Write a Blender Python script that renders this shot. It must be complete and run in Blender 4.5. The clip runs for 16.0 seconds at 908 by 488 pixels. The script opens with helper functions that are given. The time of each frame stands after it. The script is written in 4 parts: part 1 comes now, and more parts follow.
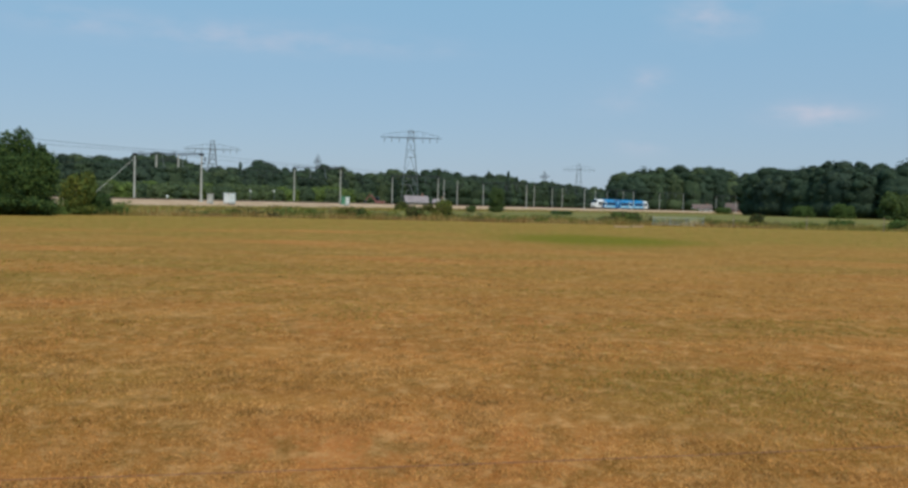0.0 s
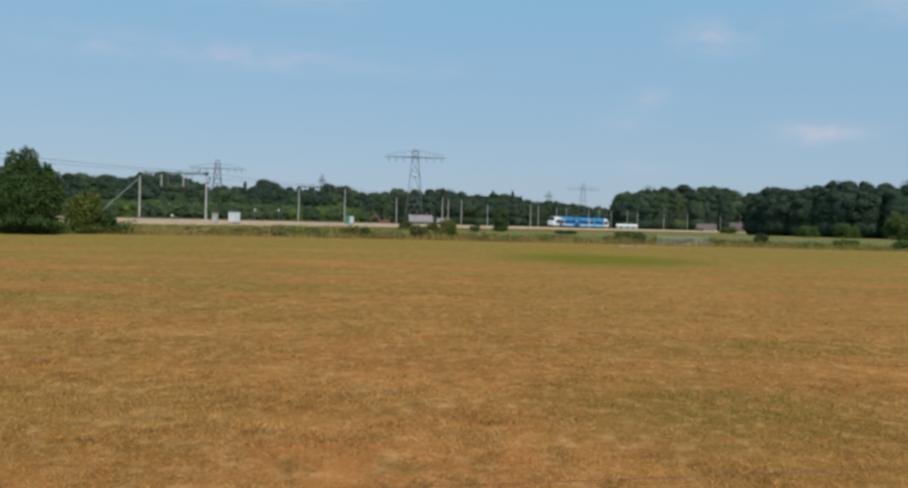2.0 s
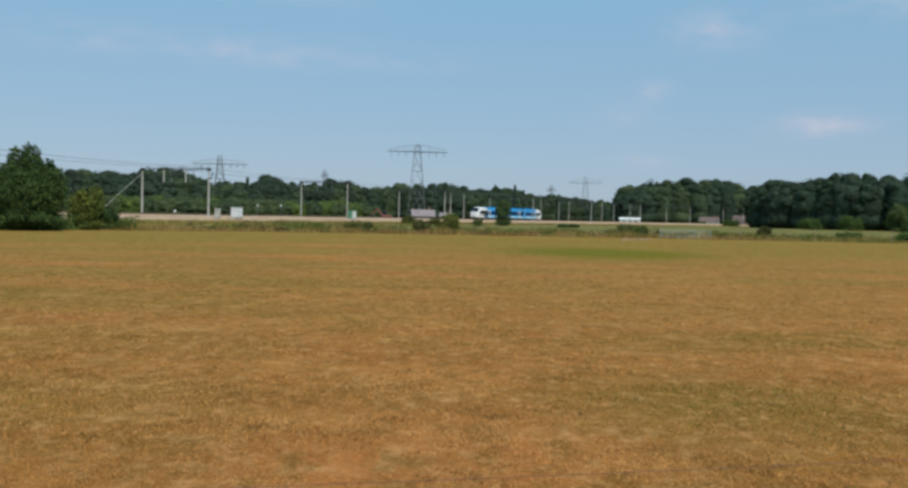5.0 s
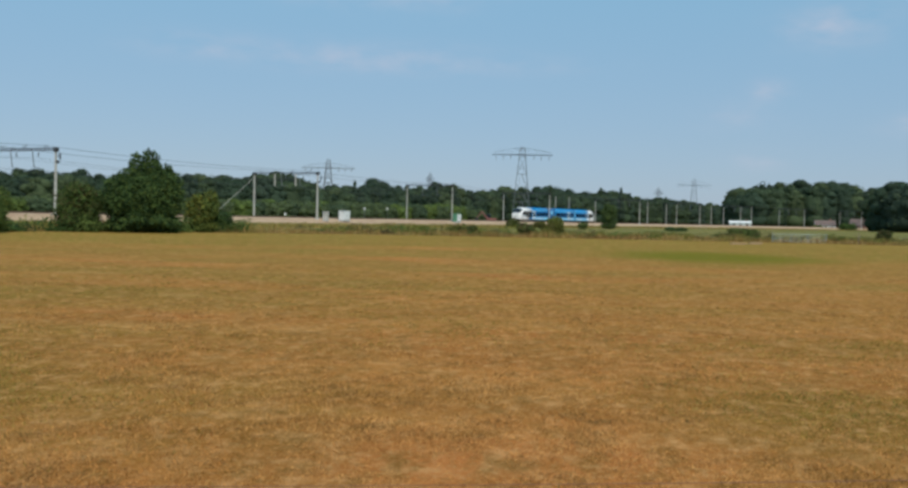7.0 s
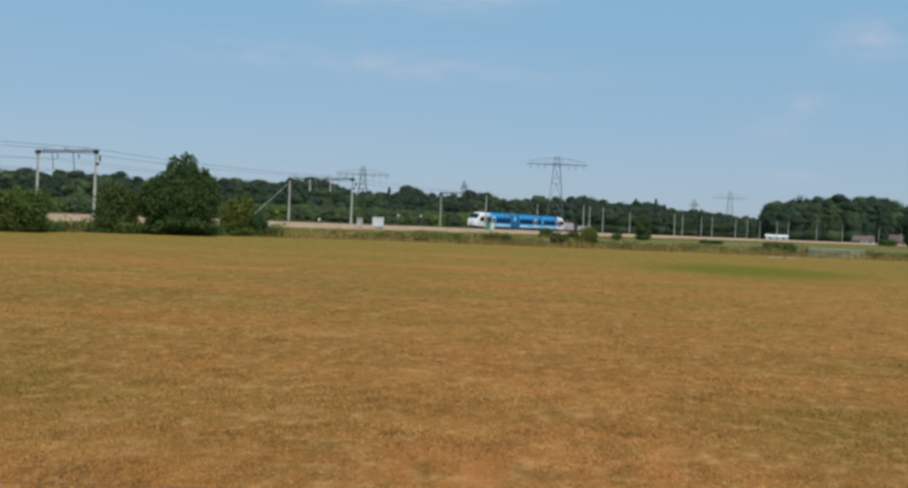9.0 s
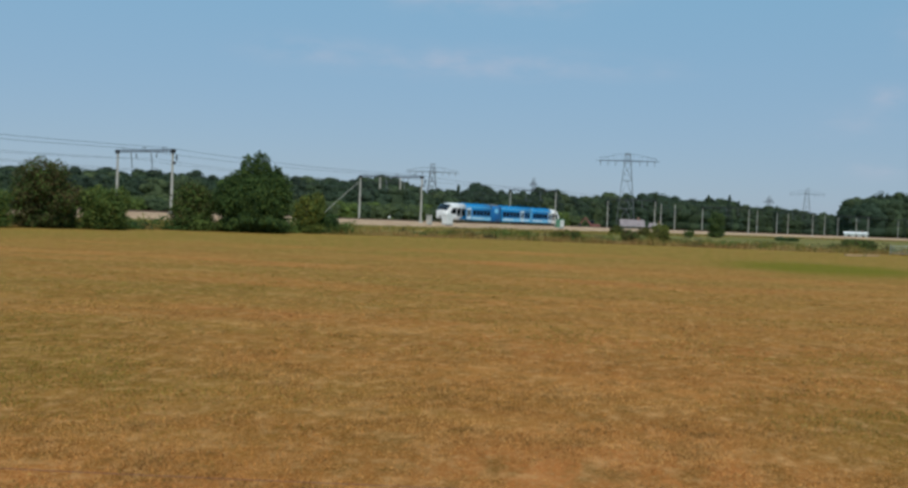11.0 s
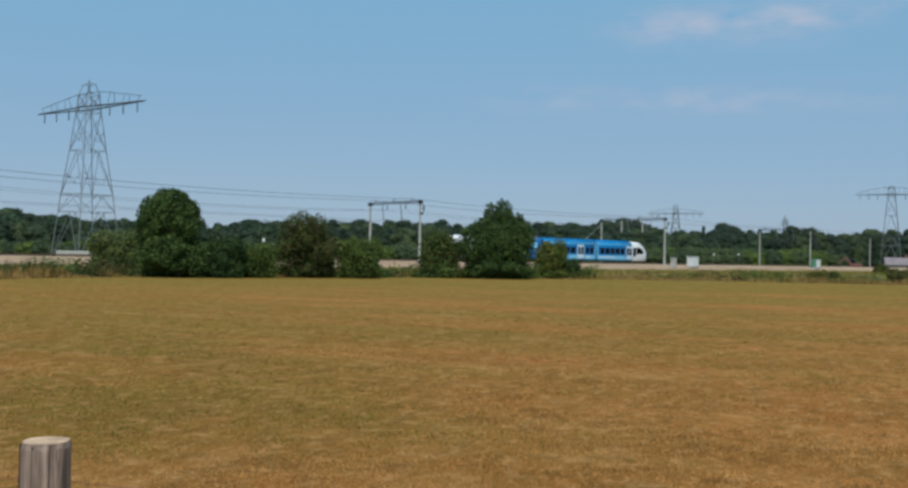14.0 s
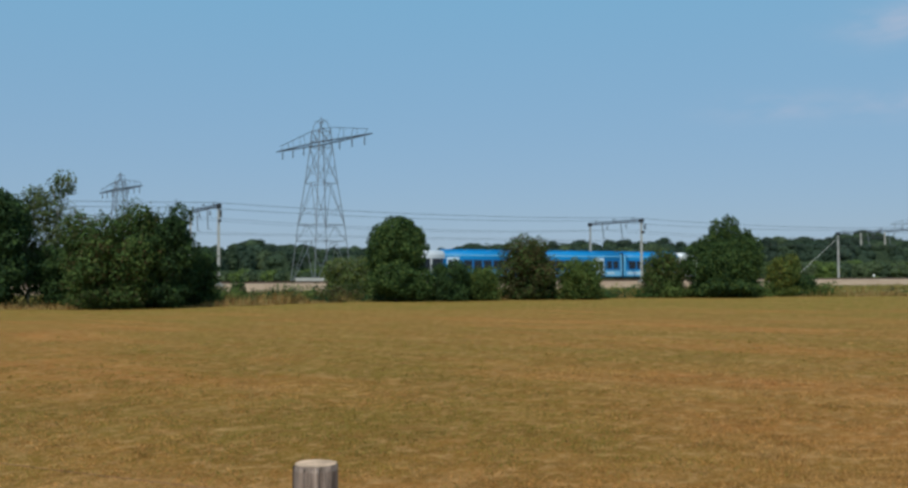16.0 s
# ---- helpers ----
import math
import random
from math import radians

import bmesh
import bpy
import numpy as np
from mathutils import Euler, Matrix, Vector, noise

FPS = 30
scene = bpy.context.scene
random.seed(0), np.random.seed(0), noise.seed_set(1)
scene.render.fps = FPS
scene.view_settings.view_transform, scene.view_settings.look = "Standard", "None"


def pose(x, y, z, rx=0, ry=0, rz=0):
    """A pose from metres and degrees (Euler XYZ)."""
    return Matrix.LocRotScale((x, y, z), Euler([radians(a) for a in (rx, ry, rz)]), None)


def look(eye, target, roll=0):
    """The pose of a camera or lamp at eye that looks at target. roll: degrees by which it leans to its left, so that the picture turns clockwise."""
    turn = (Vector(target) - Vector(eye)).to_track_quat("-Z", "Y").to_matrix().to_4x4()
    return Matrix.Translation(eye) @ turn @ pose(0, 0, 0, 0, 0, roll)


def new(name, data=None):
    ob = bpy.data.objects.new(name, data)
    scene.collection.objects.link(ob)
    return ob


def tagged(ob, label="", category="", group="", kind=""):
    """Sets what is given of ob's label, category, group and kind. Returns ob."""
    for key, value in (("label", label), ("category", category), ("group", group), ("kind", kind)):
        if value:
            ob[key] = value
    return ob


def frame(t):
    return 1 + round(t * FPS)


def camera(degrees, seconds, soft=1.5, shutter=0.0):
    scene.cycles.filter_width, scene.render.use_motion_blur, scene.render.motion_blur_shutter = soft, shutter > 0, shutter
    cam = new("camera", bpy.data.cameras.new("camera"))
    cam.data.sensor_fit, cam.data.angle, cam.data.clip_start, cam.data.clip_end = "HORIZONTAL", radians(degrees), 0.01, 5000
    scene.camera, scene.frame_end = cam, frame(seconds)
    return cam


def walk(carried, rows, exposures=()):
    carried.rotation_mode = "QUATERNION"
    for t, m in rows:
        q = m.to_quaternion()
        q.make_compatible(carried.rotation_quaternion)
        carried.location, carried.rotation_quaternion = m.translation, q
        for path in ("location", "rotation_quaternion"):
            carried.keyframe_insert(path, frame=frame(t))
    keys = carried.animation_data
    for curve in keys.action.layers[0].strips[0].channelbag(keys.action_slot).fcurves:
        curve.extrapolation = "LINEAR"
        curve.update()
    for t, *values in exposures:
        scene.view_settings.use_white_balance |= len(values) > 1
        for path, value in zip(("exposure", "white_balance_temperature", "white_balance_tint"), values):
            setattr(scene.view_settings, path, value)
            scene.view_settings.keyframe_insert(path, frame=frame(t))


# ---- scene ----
cam = camera(50.67, 16.0, soft=2.8, shutter=0.0)
EYE = 1.7
# seconds, yaw to the left, pitch, roll: the holder stands still and turns
PATH = [
    (0.0, 0.48, -2.39, -1.43), (0.5, 0.48, -1.89, -1.64), (1.0, 0.53, -1.65, -1.46), (1.5, 0.48, -1.32, -1.53),
    (2.0, 0.73, -1.24, -1.48), (2.5, 0.78, -1.06, -1.38), (3.0, 0.30, -1.21, -1.49), (5.5, 1.31, -1.88, -1.04),
    (6.0, 2.97, -2.61, -0.94), (6.5, 6.25, -1.84, -0.55), (7.0, 7.12, -1.53, -1.24), (7.5, 6.35, -0.17, -0.26),
    (8.0, 7.25, 0.39, -0.16), (8.5, 7.93, -0.79, -1.61), (11.0, 13.25, -1.43, -2.22), (11.5, 14.12, -0.43, -2.88),
    (12.0, 16.03, -1.20, -2.60), (12.5, 17.79, -0.59, -2.30), (13.0, 20.29, -1.28, -0.96), (13.5, 22.27, -0.56, -1.46),
    (14.0, 27.62, 0.84, -0.98), (14.5, 31.73, 3.87, -1.85), (15.0, 35.70, 4.56, -1.19), (15.5, 39.19, 1.10, 0.20),
    (16.0, 40.73, 2.02, 0.26)]
SHIFT = ((0.0, -0.05), (13.5, -0.05), (14.0, -0.042), (14.5, -0.02), (15.0, 0.0), (15.5, 0.017), (16.0, 0.034))   # a small sway to the left at the end


LIFT = ((0.0, -0.022), (14.0, -0.022), (15.0, -0.01), (15.5, 0.0), (16.0, 0.0))   # the arms rise a little at the end


def sway(t, rows=SHIFT):
    return float(np.interp(t, [a for a, b in rows], [b for a, b in rows]))


EXPOSURES = [(0.0, -0.03, 6500, 10), (8.5, -0.05, 6500, 10), (11.0, -0.18, 6420, 10), (13.0, -0.20, 6350, 10), (14.5, -0.18, 6250, 10), (16.0, -0.19, 6220, 10)]
walk(cam, [(t, pose(-0.65 * sway(t), -0.76 * sway(t), EYE + sway(t, LIFT), 90 + p, r, y)) for t, y, p, r in PATH], EXPOSURES)

# ---- light ----
SUN_EL, SUN_AZ = radians(53), radians(152)      # azimuth clockwise from +y
world = bpy.data.worlds.new("sky")
scene.world = world
world.use_nodes = True
wn, wl = world.node_tree.nodes, world.node_tree.links
wn.clear()
sky = wn.new("ShaderNodeTexSky")
sky.sky_type, sky.sun_disc = "NISHITA", False
sky.sun_elevation, sky.sun_rotation = SUN_EL, SUN_AZ
sky.air_density, sky.dust_density, sky.ozone_density = 1.0, 0.4, 3.0
SKY_STRENGTH = 0.10


def wmath(op, a, b=None, c=None):
    n = wn.new("ShaderNodeMath")
    n.operation = op
    for i, v in enumerate((a, b, c)):
        if v is None:
            continue
        if isinstance(v, (int, float)):
            n.inputs[i].default_value = v
        else:
            wl.new(v, n.inputs[i])
    return n.outputs[0]


# faint fair-weather clouds: yaw to the left, height (degrees), half width, half height, density
CLOUDS = [(-19.9, 5.5, 1.9, 0.55, 0.85), (-14.2, 11.0, 2.2, 1.0, 0.45), (-10.8, 7.6, 0.8, 0.5, 0.5), (-9.3, 6.2, 2.0, 0.8, 0.2),
          (12.4, 9.3, 5.5, 0.7, 0.42), (22.0, 9.5, 3.0, 0.7, 0.25), (-10.2, 3.6, 1.5, 0.5, 0.22), (14.5, 13.5, 3.0, 0.9, 0.6),
          (8.0, 13.8, 4.0, 0.7, 0.4), (-24.5, 12.2, 4.0, 0.9, 0.4), (0.0, 14.5, 3.0, 0.5, 0.3), (8.5, 13.2, 2.4, 1.0, 0.3), (4.0, 9.0, 4.0, 0.5, 0.15)]
tc = wn.new("ShaderNodeTexCoord")
sep = wn.new("ShaderNodeSeparateXYZ")
wl.new(tc.outputs["Generated"], sep.inputs[0])
wx, wy, wz = sep.outputs
yaw_deg = wmath("MULTIPLY", wmath("ARCTAN2", wmath("MULTIPLY", wx, -1.0), wy), 57.29578)
el_deg = wmath("MULTIPLY", wmath("ARCSINE", wz), 57.29578)
wnoise = wn.new("ShaderNodeTexNoise")
wmap = wn.new("ShaderNodeMapping")
wmap.inputs["Scale"].default_value = (1, 1, 2.6)
wl.new(tc.outputs["Generated"], wmap.inputs[0])
wl.new(wmap.outputs[0], wnoise.inputs["Vector"])
wnoise.inputs["Scale"].default_value, wnoise.inputs["Detail"].default_value = 26.0, 6.0
total = None
for az, el, w, h, dens in CLOUDS:
    dx = wmath("DIVIDE", wmath("SUBTRACT", yaw_deg, az), w)
    dy = wmath("DIVIDE", wmath("SUBTRACT", el_deg, el), h)
    d2 = wmath("ADD", wmath("MULTIPLY", dx, dx), wmath("MULTIPLY", dy, dy))
    g = wmath("MULTIPLY", wmath("EXPONENT", wmath("MULTIPLY", d2, -0.8)), dens)
    total = g if total is None else wmath("ADD", total, g)
ramp = wmath("MULTIPLY_ADD", wnoise.outputs["Fac"], 2.6, -0.75)
clouds = wmath("MINIMUM", wmath("MAXIMUM", wmath("MULTIPLY", total, ramp), 0.0), 0.7)
wmix = wn.new("ShaderNodeMix")
wmix.data_type = "RGBA"
wl.new(clouds, wmix.inputs["Factor"])
# thin even summer haze over the blue
haze = wn.new("ShaderNodeMix")
haze.data_type = "RGBA"
haze.inputs["Factor"].default_value = 0.75
wl.new(sky.outputs[0], haze.inputs[6])
tone = wn.new("ShaderNodeMix")
tone.data_type = "RGBA"
wl.new(wmath("MINIMUM", wmath("MAXIMUM", wmath("DIVIDE", el_deg, 16.0), 0.0), 1.0), tone.inputs["Factor"])
tone.inputs[6].default_value = (3.3, 4.42, 6.0, 1)
tone.inputs[7].default_value = (2.5, 5.2, 7.3, 1)
wl.new(tone.outputs[2], haze.inputs[7])
wl.new(haze.outputs[2], wmix.inputs[6])
wmix.inputs[7].default_value = (5.8, 5.9, 6.9, 1)
bg = wn.new("ShaderNodeBackground")
bg.inputs["Strength"].default_value = SKY_STRENGTH
wo = wn.new("ShaderNodeOutputWorld")
wl.new(wmix.outputs[2], bg.inputs["Color"])
wl.new(bg.outputs[0], wo.inputs["Surface"])

sun = new("sun", bpy.data.lights.new("sun", "SUN"))
sun.data.energy, sun.data.angle, sun.data.color = 3.4, radians(0.6), (1.0, 0.95, 0.87)
sd = Vector((math.sin(SUN_AZ) * math.cos(SUN_EL), math.cos(SUN_AZ) * math.cos(SUN_EL), math.sin(SUN_EL)))
sun.matrix_world = look(sd * 300, (0, 0, 0))


# ---- materials ----
def material(name, base, rough=0.6, vary=0.25, scale=4.0, metal=0.0, bump=0.0, second=None, fine=None, island=0.0, through_light=0.0, spec=0.5, stretch=None):
    """A surface with two scales of variation; second: the colour that its large stains lean to."""
    m = bpy.data.materials.new(name)
    m.use_nodes = True
    n, l = m.node_tree.nodes, m.node_tree.links
    p = n["Principled BSDF"]
    p.inputs["Roughness"].default_value, p.inputs["Metallic"].default_value = rough, metal
    p.inputs["Specular IOR Level"].default_value = spec
    co = n.new("ShaderNodeTexCoord")
    big, small = n.new("ShaderNodeTexNoise"), n.new("ShaderNodeTexNoise")
    for t, sc, de in ((big, scale, 4.0), (small, fine or scale * 9, 3.0)):
        if stretch:
            mp = n.new("ShaderNodeMapping")
            mp.inputs["Scale"].default_value = stretch
            l.new(co.outputs["Object"], mp.inputs[0])
            l.new(mp.outputs[0], t.inputs["Vector"])
        else:
            l.new(co.outputs["Object"], t.inputs["Vector"])
        t.inputs["Scale"].default_value, t.inputs["Detail"].default_value = sc, de
    mix = n.new("ShaderNodeMix")
    mix.data_type = "RGBA"
    ramp = n.new("ShaderNodeMapRange")
    ramp.inputs["From Min"].default_value, ramp.inputs["From Max"].default_value = 0.35, 0.65
    l.new(big.outputs["Fac"], ramp.inputs["Value"])
    l.new(ramp.outputs[0], mix.inputs["Factor"])
    mix.inputs[6].default_value = (*base, 1)
    mix.inputs[7].default_value = (*(second or [c * (1 - vary) for c in base]), 1)
    hsv = n.new("ShaderNodeHueSaturation")
    val = n.new("ShaderNodeMapRange")
    val.inputs["To Min"].default_value, val.inputs["To Max"].default_value = 1 - vary, 1 + vary
    l.new(small.outputs["Fac"], val.inputs["Value"])
    out = val.outputs[0]
    if island:
        geo = n.new("ShaderNodeNewGeometry")
        ir = n.new("ShaderNodeMapRange")
        ir.inputs["To Min"].default_value, ir.inputs["To Max"].default_value = 1 - island, 1 + island
        l.new(geo.outputs["Random Per Island"], ir.inputs["Value"])
        mul = n.new("ShaderNodeMath")
        mul.operation = "MULTIPLY"
        l.new(out, mul.inputs[0])
        l.new(ir.outputs[0], mul.inputs[1])
        out = mul.outputs[0]
    l.new(out, hsv.inputs["Value"])
    l.new(mix.outputs[2], hsv.inputs["Color"])
    l.new(hsv.outputs[0], p.inputs["Base Color"])
    if bump:
        b = n.new("ShaderNodeBump")
        b.inputs["Strength"].default_value, b.inputs["Distance"].default_value = bump, 0.02
        l.new(small.outputs["Fac"], b.inputs["Height"])
        l.new(b.outputs[0], p.inputs["Normal"])
    if through_light:
        tr, ms = n.new("ShaderNodeBsdfTranslucent"), n.new("ShaderNodeMixShader")
        l.new(hsv.outputs[0], tr.inputs["Color"])
        ms.inputs[0].default_value = through_light
        l.new(p.outputs[0], ms.inputs[1])
        l.new(tr.outputs[0], ms.inputs[2])
        l.new(ms.outputs[0], n["Material Output"].inputs["Surface"])
    return m


def leaf_material(name, base, second=None, vary=0.3):
    return material(name, base, rough=0.8, vary=vary, scale=0.5, second=second, fine=3.0, island=0.3, through_light=0.3, spec=0.12)


def field_material():
    """Mown, sun-scorched grass: straw over bare earth, with greener patches, streaks of the mower and small clumps."""
    m = bpy.data.materials.new("scorched_grass")
    m.use_nodes = True
    n, l = m.node_tree.nodes, m.node_tree.links
    p = n["Principled BSDF"]
    p.inputs["Roughness"].default_value, p.inputs["Specular IOR Level"].default_value = 1.0, 0.02
    co = n.new("ShaderNodeTexCoord")

    def noisy(scale, detail, rough=0.55, stretch=(1, 1, 1)):
        mp, t = n.new("ShaderNodeMapping"), n.new("ShaderNodeTexNoise")
        mp.inputs["Scale"].default_value = stretch
        l.new(co.outputs["Object"], mp.inputs[0])
        l.new(mp.outputs[0], t.inputs["Vector"])
        t.inputs["Scale"].default_value, t.inputs["Detail"].default_value, t.inputs["Roughness"].default_value = scale, detail, rough
        return t.outputs["Fac"]

    def ramped(v, lo, hi):
        r = n.new("ShaderNodeMapRange")
        r.inputs["From Min"].default_value, r.inputs["From Max"].default_value = lo, hi
        l.new(v, r.inputs["Value"])
        return r.outputs[0]

    def mixed(f, a, b):
        x = n.new("ShaderNodeMix")
        x.data_type = "RGBA"
        l.new(f, x.inputs["Factor"])
        for i, c in ((6, a), (7, b)):
            if isinstance(c, tuple):
                x.inputs[i].default_value = (*c, 1)
            else:
                l.new(c, x.inputs[i])
        return x.outputs[2]

    def fac(op, a, b):
        x = n.new("ShaderNodeMath")
        x.operation, x.use_clamp = op, True
        for i, v in enumerate((a, b)):
            if isinstance(v, (int, float)):
                x.inputs[i].default_value = v
            else:
                l.new(v, x.inputs[i])
        return x.outputs[0]

    straw = mixed(ramped(noisy(0.35, 5, stretch=(0.6, 1.6, 1)), 0.36, 0.66), STRAW, EARTH)
    split = n.new("ShaderNodeSeparateXYZ")
    l.new(co.outputs["Object"], split.inputs[0])
    # the damp side of the field, along its far ditch, has kept some green
    damp = n.new("ShaderNodeMapRange")
    damp.inputs["From Min"].default_value, damp.inputs["From Max"].default_value = 9.5, 26.0
    radial = n.new("ShaderNodeVectorMath")
    radial.operation = "LENGTH"
    l.new(co.outputs["Object"], radial.inputs[0])
    l.new(radial.outputs["Value"], damp.inputs["Value"])
    patch = ramped(noisy(0.13, 5, 0.62, (0.6, 1.6, 1)), 0.46, 0.64)
    # it is greener towards the hedge
    side = n.new("ShaderNodeMapRange")
    side.inputs["From Min"].default_value, side.inputs["From Max"].default_value = -1.5, -9.0
    side.inputs["To Max"].default_value = 0.9
    l.new(split.outputs[0], side.inputs["Value"])
    worn = ramped(noisy(0.11, 5, 0.65, (0.6, 1.4, 1)), 0.36, 0.56)
    base_green = fac("MULTIPLY", fac("ADD", side.outputs[0], fac("MULTIPLY", damp.outputs[0], 0.72)), worn)
    green = fac("MULTIPLY", fac("ADD", fac("MULTIPLY", patch, 0.55), base_green), 0.9)
    c = mixed(green, straw, OLIVE)
    # a green strip along the ditch and a few green hollows
    rim = n.new("ShaderNodeMapRange")
    rim.inputs["From Min"].default_value, rim.inputs["From Max"].default_value = 34.0, 70.0
    l.new(radial.outputs["Value"], rim.inputs["Value"])
    lush = ramped(fac("ADD", fac("MULTIPLY", rim.outputs[0], 0.6), noisy(0.11, 4, 0.6, (0.45, 1.5, 1))), 0.6, 0.84)
    c = mixed(fac("MULTIPLY", lush, 0.85), c, GREEN)
    # one damp hollow that has stayed green
    off, ln = n.new("ShaderNodeMapping"), n.new("ShaderNodeVectorMath")
    off.inputs["Location"].default_value, off.inputs["Scale"].default_value = (-1.26, -5.44, 0), (0.18, 0.111, 0)
    ln.operation = "LENGTH"
    l.new(co.outputs["Object"], off.inputs[0])
    l.new(off.outputs[0], ln.inputs[0])
    hollow = ramped(fac("ADD", fac("MULTIPLY", ln.outputs["Value"], 0.5), fac("MULTIPLY", noisy(0.5, 5, 0.7, (0.5, 1.5, 1)), 0.5)), 0.84, 0.5)
    # a duller, thinly grown patch close by, and a bare reddish one beside it
    for place, size, tone, amount in (((2.9, 8.8), (2.6, 2.3), OLIVE, 0.5), ((-0.2, 6.6), (2.0, 1.8), RUST, 0.5), ((-3.4, 8.0), (2.6, 2.2), OLIVE, 0.4), ((-8.5, 9.0), (4.5, 4.5), OLIVE, 0.5), ((-2.9, 3.6), (2.7, 2.0), RUST, 0.6), ((-6.0, 4.0), (2.0, 1.6), PALE, 0.3)):
        mp, dist = n.new("ShaderNodeMapping"), n.new("ShaderNodeVectorMath")
        mp.inputs["Location"].default_value = (-place[0] / size[0], -place[1] / size[1], 0)
        mp.inputs["Scale"].default_value = (1 / size[0], 1 / size[1], 0)
        dist.operation = "LENGTH"
        l.new(co.outputs["Object"], mp.inputs[0])
        l.new(mp.outputs[0], dist.inputs[0])
        spot = ramped(fac("ADD", fac("MULTIPLY", dist.outputs["Value"], 0.5), fac("MULTIPLY", noisy(0.9, 5, 0.65), 0.6)), 0.85, 0.45)
        c = mixed(fac("MULTIPLY", spot, amount), c, tone)
    # tufts and wisps, from hand-sized to a stride across
    c = mixed(fac("MULTIPLY", ramped(noisy(0.8, 4, 0.6, (1.1, 0.7, 1)), 0.46, 0.66), 0.5), c, DARK_TUFT)
    c = mixed(fac("MULTIPLY", ramped(noisy(1.5, 4, 0.6, (1.1, 0.7, 1.3)), 0.53, 0.7), 0.36), c, PALE)
    c = mixed(fac("MULTIPLY", ramped(noisy(3.0, 4, 0.6, (1.1, 0.7, 1)), 0.48, 0.64), 0.74), c, DARK_TUFT)
    c = mixed(fac("MULTIPLY", ramped(noisy(5.2, 4, 0.65, (1.0, 0.7, 0.7)), 0.5, 0.68), 0.5), c, PALE)
    c = mixed(fac("MULTIPLY", ramped(noisy(13.0, 4, 0.7), 0.5, 0.68), 0.62), c, DARK_TUFT)
    c = mixed(fac("MULTIPLY", ramped(noisy(26.0, 4, 0.7), 0.5, 0.68), 0.55), c, PALE)
    # mower's streaks and dead patches, plain at a distance
    c = mixed(fac("MULTIPLY", ramped(noisy(0.55, 6, 0.7, (0.6, 1.5, 1)), 0.52, 0.68), 0.3), c, EARTH)
    c = mixed(fac("MULTIPLY", ramped(noisy(0.3, 6, 0.7, (0.3, 1.7, 1.7)), 0.58, 0.7), 0.22), c, PALE)
    c = mixed(fac("MULTIPLY", hollow, 0.8), c, GREEN)
    l.new(c, p.inputs["Base Color"])
    b = n.new("ShaderNodeBump")
    b.inputs["Strength"].default_value, b.inputs["Distance"].default_value = 0.7, 0.05
    l.new(noisy(14.0, 6, 0.8), b.inputs["Height"])
    l.new(b.outputs[0], p.inputs["Normal"])
    return m


STRAW, EARTH, OLIVE, RUST = (0.425, 0.18, 0.045), (0.345, 0.118, 0.028), (0.175, 0.122, 0.018), (0.56, 0.2, 0.06)
DARK_TUFT, PALE, GREEN = (0.175, 0.085, 0.016), (0.68, 0.38, 0.15), (0.13, 0.13, 0.012)
FIELD = field_material()
ROUGH_GRASS = material("rough_grass", (0.108, 0.117, 0.027), 0.95, 0.3, 0.09, bump=0.5, second=(0.205, 0.16, 0.046), fine=2.0, spec=0.1)
BLADE_GREEN = material("green_grass_blades", (0.22, 0.2, 0.045), 0.8, 0.3, 0.15, island=0.4, second=(0.32, 0.24, 0.07), through_light=0.3, spec=0.12)
BLADE_STRAW = material("straw_grass_blades", (0.46, 0.32, 0.12), 0.8, 0.3, 0.15, island=0.4, second=(0.36, 0.22, 0.08), through_light=0.3, spec=0.12)
BLADE_FIELD = material("dry_field_blades", (0.64, 0.34, 0.11), 0.95, 0.3, 0.6, island=0.3, second=(0.5, 0.23, 0.065), through_light=0.3, spec=0.1)
BLADE_OLIVE = material("olive_field_blades", (0.3, 0.215, 0.045), 0.9, 0.3, 0.6, island=0.4, second=(0.21, 0.165, 0.035), through_light=0.3, spec=0.1)
BLADE_DARK = material("brown_dead_blades", (0.33, 0.17, 0.052), 0.9, 0.3, 0.6, island=0.4, through_light=0.3, spec=0.1)
BALLAST = material("sandy_ballast", (0.44, 0.315, 0.2), 0.95, 0.3, 0.5, bump=0.8, second=(0.34, 0.225, 0.14), fine=9.0, spec=0.15)
STEEL_RAIL = material("rusty_rail_steel", (0.16, 0.1, 0.07), 0.5, 0.3, 3.0, metal=0.6)
SLEEPER = material("concrete_sleeper", (0.34, 0.31, 0.28), 0.9, 0.2, 3.0)
CONCRETE = material("pale_concrete", (0.5, 0.48, 0.43), 0.85, 0.2, 1.5, second=(0.38, 0.37, 0.33))
GALVANISED = material("galvanised_steel", (0.19, 0.205, 0.215), 0.55, 0.2, 1.0, metal=0.35)
DARK_STEEL = material("weathered_dark_steel", (0.04, 0.043, 0.048), 0.7, 0.25, 1.0, metal=0.1)
WIRE = material("dull_copper_wire", (0.06, 0.06, 0.065), 0.6, 0.2, 1.0, metal=0.4)
PORCELAIN = material("brown_porcelain", (0.07, 0.055, 0.05), 0.3, 0.2, 4.0)
BLUE = material("blue_train_paint", (0.005, 0.22, 0.5), 0.5, 0.07, 0.5, spec=0.25)
